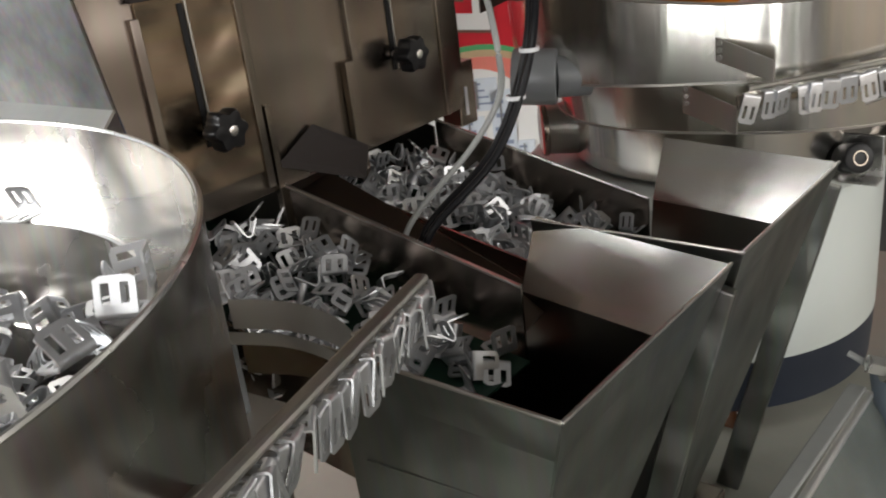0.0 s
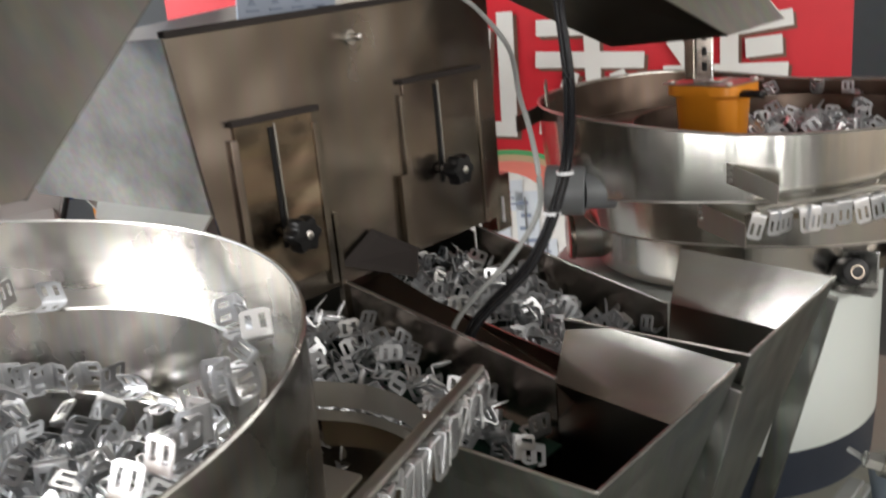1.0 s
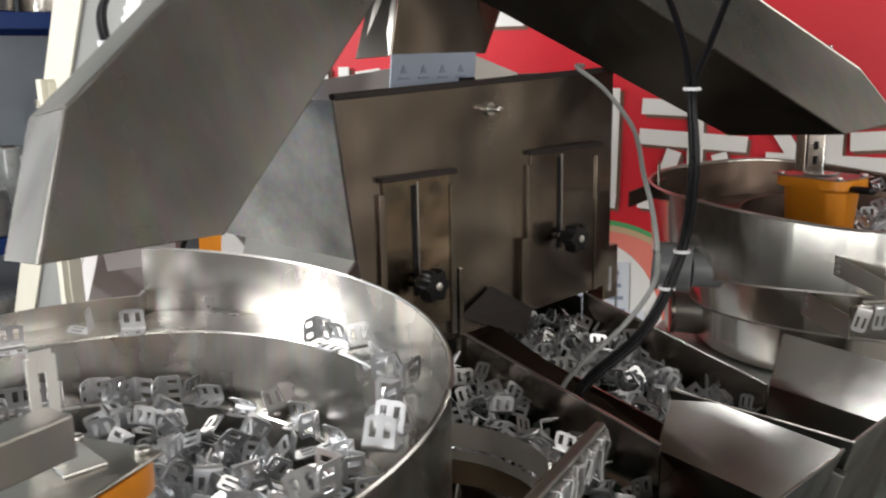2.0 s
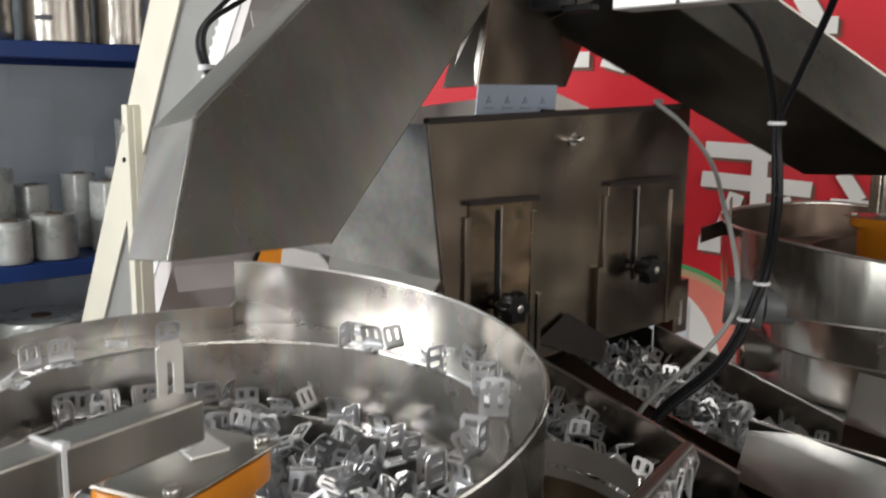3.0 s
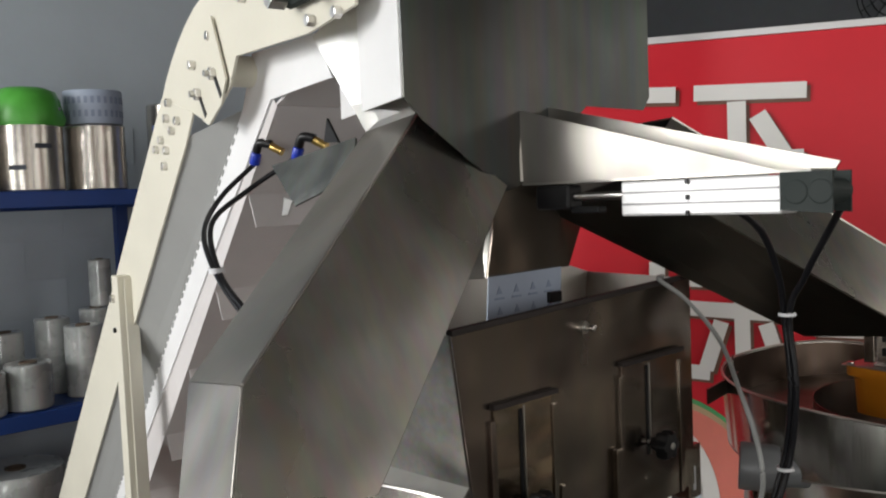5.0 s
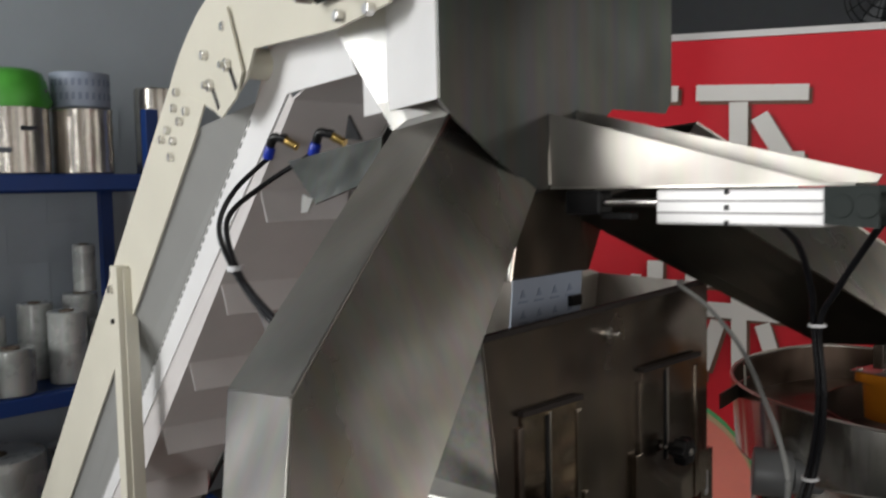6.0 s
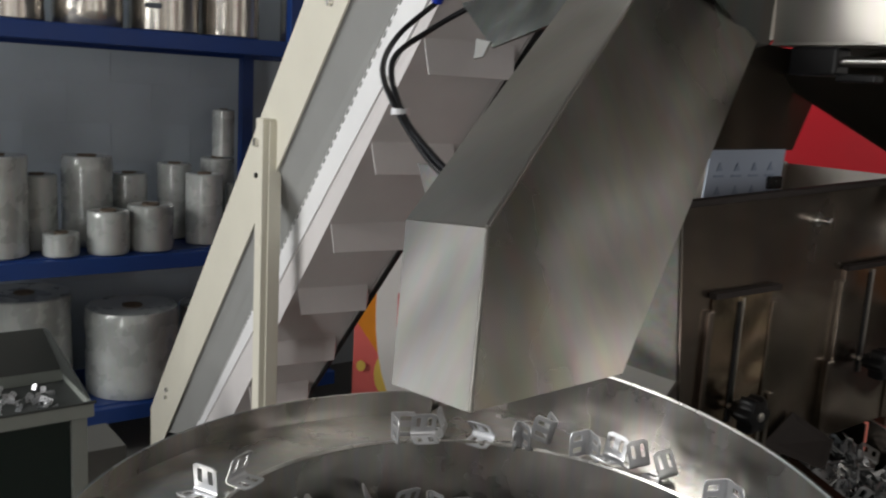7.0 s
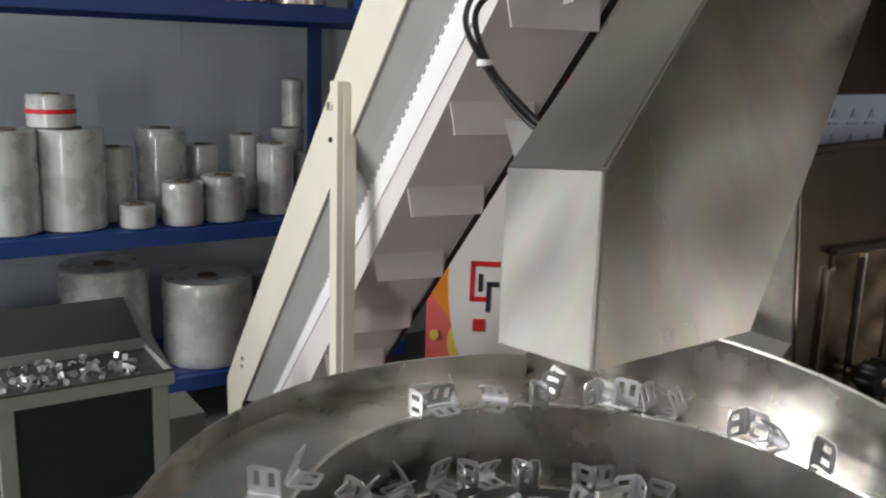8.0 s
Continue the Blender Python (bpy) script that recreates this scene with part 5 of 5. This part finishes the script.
for k in range(16):
    a = 2 * math.pi * k / 16
    part("guard_spoke", rod((0.03 * math.cos(a), -0.14, 0.03 * math.sin(a)), (0.30 * math.cos(a), -0.04, 0.30 * math.sin(a)), 0.003, seg=6), BLACK, fan)
for k in range(3):
    a = 2 * math.pi * k / 3
    part("blade", plate([(0.05 * math.cos(a), -0.06, 0.05 * math.sin(a)), (0.25 * math.cos(a - 0.3), -0.05, 0.25 * math.sin(a - 0.3)), (0.26 * math.cos(a + 0.3), -0.09, 0.26 * math.sin(a + 0.3))], 0.004), GREYMOTOR, fan)

# ---- zinc brackets ----
def bracket_mesh(name, bend, leg_a, leg_b, width=0.026, thick=0.0015, r=0.0045):
    """A strip folded round a bend, with two slots in each leg and clipped corners."""
    bm = bmesh.new()
    w = width / 2
    cols = [-w, -w * 0.66, -w * 0.25, w * 0.25, w * 0.66, w]
    a = radians(bend)
    dirb = Vector((math.cos(a), math.sin(a)))
    start = r / math.tan(a / 2)
    low_a, low_b = max(0.40, start / leg_a + 0.04), max(0.40, start / leg_b + 0.04)
    prof = [Vector((leg_a * k, 0)) for k in (1.0, 0.84, min(low_a, 0.8))]
    turns = 6
    for k in range(turns + 1):
        q = radians(-90) - (math.pi - a) * (k / turns)
        prof.append(Vector((start, r)) + Vector((r * math.cos(q), r * math.sin(q))))
    prof += [dirb * leg_b * k for k in (min(low_b, 0.8), 0.84, 1.0)]
    n = len(prof)
    grid = []
    for i, p in enumerate(prof):
        row = []
        for j, c in enumerate(cols):
            at_ = p
            if i in (0, n - 1) and j in (0, 5):
                at_ = p.lerp(prof[1 if i == 0 else n - 2], 0.55)
            row.append(bm.verts.new((at_.x, c, at_.y)))
        grid.append(row)
    for i in range(n - 1):
        for j in range(5):
            if i in (1, n - 3) and j in (1, 3):
                continue
            bm.faces.new((grid[i][j], grid[i + 1][j], grid[i + 1][j + 1], grid[i][j + 1]))
    bmesh.ops.recalc_face_normals(bm, faces=bm.faces)
    bmesh.ops.solidify(bm, geom=bm.faces[:], thickness=thick)
    bmesh.ops.recalc_face_normals(bm, faces=bm.faces)
    me = bpy.data.meshes.new(name)
    bm.to_mesh(me)
    bm.free()
    me.materials.append(ZINC)
    me.shade_smooth()
    me.set_sharp_from_angle(angle=radians(40))
    return me


KINDS = [bracket_mesh("bracket", b, la, lb, w, r=r_) for b, la, lb, w, r_ in ((70, 0.027, 0.029, 0.027, 0.004), (52, 0.029, 0.030, 0.027, 0.005), (88, 0.026, 0.027, 0.027, 0.004), (40, 0.031, 0.029, 0.027, 0.0045), (80, 0.011, 0.036, 0.020, 0.003))]


def bracket(m, label, group, kind=None):
    ob = new("bracket", random.choice(KINDS[:4]) if kind is None else KINDS[kind])
    ob.matrix_world = m
    return tagged(ob, label, "bracket", group)


def tumbled(x, y, z):
    return pose(x, y, z, random.uniform(-180, 180), random.uniform(-180, 180), random.uniform(0, 360))


def joined(name, poses, label, category):
    """Many loose brackets past counting, in one mesh."""
    bm = bmesh.new()
    for m in poses:
        me = random.choice(KINDS[:4])
        old = len(bm.verts)
        bm.from_mesh(me)
        bm.verts.ensure_lookup_table()
        bmesh.ops.transform(bm, matrix=m, verts=bm.verts[old:])
    me = bpy.data.meshes.new(name)
    bm.to_mesh(me)
    bm.free()
    me.materials.append(ZINC)
    return tagged(new(name, me), label, category, kind="stuff")


random.seed(7)
under = []
for k in range(480):
    th, u = random.uniform(0, 2 * math.pi), random.random()
    tt = th if th > T0 else th + 2 * math.pi
    lim = min(lane2(tt)[0] - 0.032, 0.245)
    r_ = lim * math.sqrt(u)
    x, y = BX + r_ * math.cos(th), BY + r_ * math.sin(th)
    if k < 140:
        bracket(tumbled(x, y, 1.197 + 0.020 * random.random() + 0.03 * r_), "slotted zinc angle bracket tumbled in the bowl", "brackets heaped in the near bowl")
    else:
        under.append(tumbled(x, y, 1.165 + 0.032 * random.random()))
joined("bracket_heap", under, "heap of slotted zinc brackets covering the bowl floor", "brackets")


def in_trough(ya, yb, reach):
    x = -0.77 + reach * random.random() ** 1.1
    deep = 0.034 * max(0.12, 1 - (x + 0.77) / 0.37)
    return tumbled(x, random.uniform(ya, yb), trough_z(x) + 0.013 + deep * random.random())


for k in range(32):
    bracket(in_trough(0.445, 0.612, 0.36), "slotted zinc angle bracket lying in a trough", "brackets in the near trough")
for k in range(60):
    bracket(in_trough(0.445, 0.612, 0.33), "slotted zinc angle bracket heaped in a trough", "brackets in the near trough")
joined("bracket_heap", [in_trough(0.445, 0.612, 0.30) for k in range(70)] + [in_trough(0.722, 0.89, 0.31) for k in range(175)], "heaps of zinc brackets lying deep in the troughs", "brackets")
for x, y, z, a in ((-0.440, 0.612, 1.090, 160), (-0.452, 0.580, 1.090, 215), (-0.43, 0.545, 1.088, 240), (-0.46, 0.50, 1.092, 190)):
    bracket(pose(x, y, z, 0, random.uniform(-15, 5), a), "slotted zinc angle bracket at the trough mouth", "brackets in the near trough", 0)
loose = []
for k in range(90):
    th, r_ = random.uniform(-0.6, 2.6), random.uniform(0.05, 0.22)
    loose.append(tumbled(RX + r_ * math.cos(th), RY + r_ * math.sin(th), 1.266 + 0.030 * random.random()))
for k in range(12):
    th = random.uniform(0.2, 2.2)
    loose.append(tumbled(RX + 0.272 * math.cos(th), RY + 0.272 * math.sin(th), 1.315 + 0.012 * random.random()))
joined("bracket_heap", loose, "heap of zinc brackets inside the far bowl", "brackets")
joined("bracket_heap", [tumbled(random.uniform(-2.72, -2.54), random.uniform(-0.10, 0.26), 0.757 + 0.008 * random.random()) @ Matrix.Scale(0.62, 4) for k in range(60)], "loose zinc brackets scattered on the cart tray", "brackets")
for a, b, n_, out, turn_ in ((RAIL_A, RAIL_B, 22, Vector((0.95, 0.32, 0)), 198), (RAIL_C, RAIL_D, 17, Vector((0.58, -0.82, 0)), 125)):
    for k in range(n_):
        p = a.lerp(b, (k + 0.5 + random.uniform(-0.2, 0.2)) / n_) + out * 0.014
        bracket(pose(p.x, p.y, p.z + 0.005, 180 + random.uniform(-16, 16), random.uniform(-8, 10), turn_ + 12 + random.uniform(-15, 15)), "slotted zinc angle bracket hanging on an exit rail", "brackets on the exit rails", 4)


# ---- painted blocks of the wall behind the racking ----
west = bpy.data.objects["wall_west"]
blocks = []
for w_ in (0.3885, 0.1935):
    bm_ = box(0.0, 0.002, 0.0, w_, 0.0, 0.1885, 0.0008)
    me_ = bpy.data.meshes.new("block")
    bm_.to_mesh(me_)
    bm_.free()
    me_.materials.append(WALL)
    blocks.append(me_)
for r_ in range(11):
    for c_ in range(9):
        ob = new("block", blocks[0])
        ob.parent = west
        ob.location = (-4.5 + random.uniform(-0.0006, 0.0012), -1.95 + 0.39 * c_ + (0.195 if r_ % 2 else 0.0), 0.25 + 0.19 * r_)


def advance(t):
    """Degrees by which the lanes have carried their brackets."""
    return float(np.interp(t, (0, 1.5, 2.6, 3.0, 4.5, 5.2, 7.0, 8.0), (0, 30, 51, 55, 62, 66, 97, 117)))


def lane_radius(th):
    deg = math.degrees(th)
    r_ = max(lane(th) + 0.014, min(0.333 - (deg - 50) * 0.00085, rim(th)[0] - 0.022))
    return min(r_, rim(th)[0] - (0.024 + 0.022 * min(1, max(0, (1.25 - th) / 0.4))))


def motions():
    times = (0, 0.75, 1.5, 2.1, 2.6, 3.0, 3.75, 4.5, 5.2, 5.8, 6.4, 7.0, 7.5, 8.0)
    rnd = random.Random(5)
    outer = (152, 139, 130, 110, 100, 54, 46, 40, 31, 24, 15, 9, 3, -3, -9, -20, -27, -33)
    inner = (141, 134, 127, 118, 111, 104, 98, 92, 84, 77, 66, 58, 50, 44, 36, 28, 20, 12, 5, -4, -12)
    for which, starts in ((0, outer), (1, inner)):
        for s0 in starts:
            kind = rnd.choice((0, 0, 1, 2, 3))
            spin = rnd.choice((170, 185, 200, 95, 260, 180)) + rnd.uniform(-18, 18)
            jit, lean_, roll_ = rnd.uniform(-0.004, 0.004), rnd.choice((-4, 0, 0, -14, 8)), rnd.choice((0, 0, 0, 0, 0, 88, -88))
            lift = 0.0115 if roll_ else 0.0
            ob = bracket(pose(0, 0, 0), "slotted zinc angle bracket riding up a bowl lane", "brackets riding the bowl lanes", kind)
            rows = []
            for t in times:
                th = radians(s0 + advance(t))
                if which == 0:
                    r_, z = lane_radius(th) + jit, FEED_Z + 0.003
                else:
                    r_, z = lane2(th)[0] + 0.012 + jit, lane2(th)[1] + 0.003
                rows.append((t, pose(BX + r_ * math.cos(th), BY + r_ * math.sin(th), z + lift, roll_, lean_, math.degrees(th) + spin)))
            walk(ob, rows)


motions()
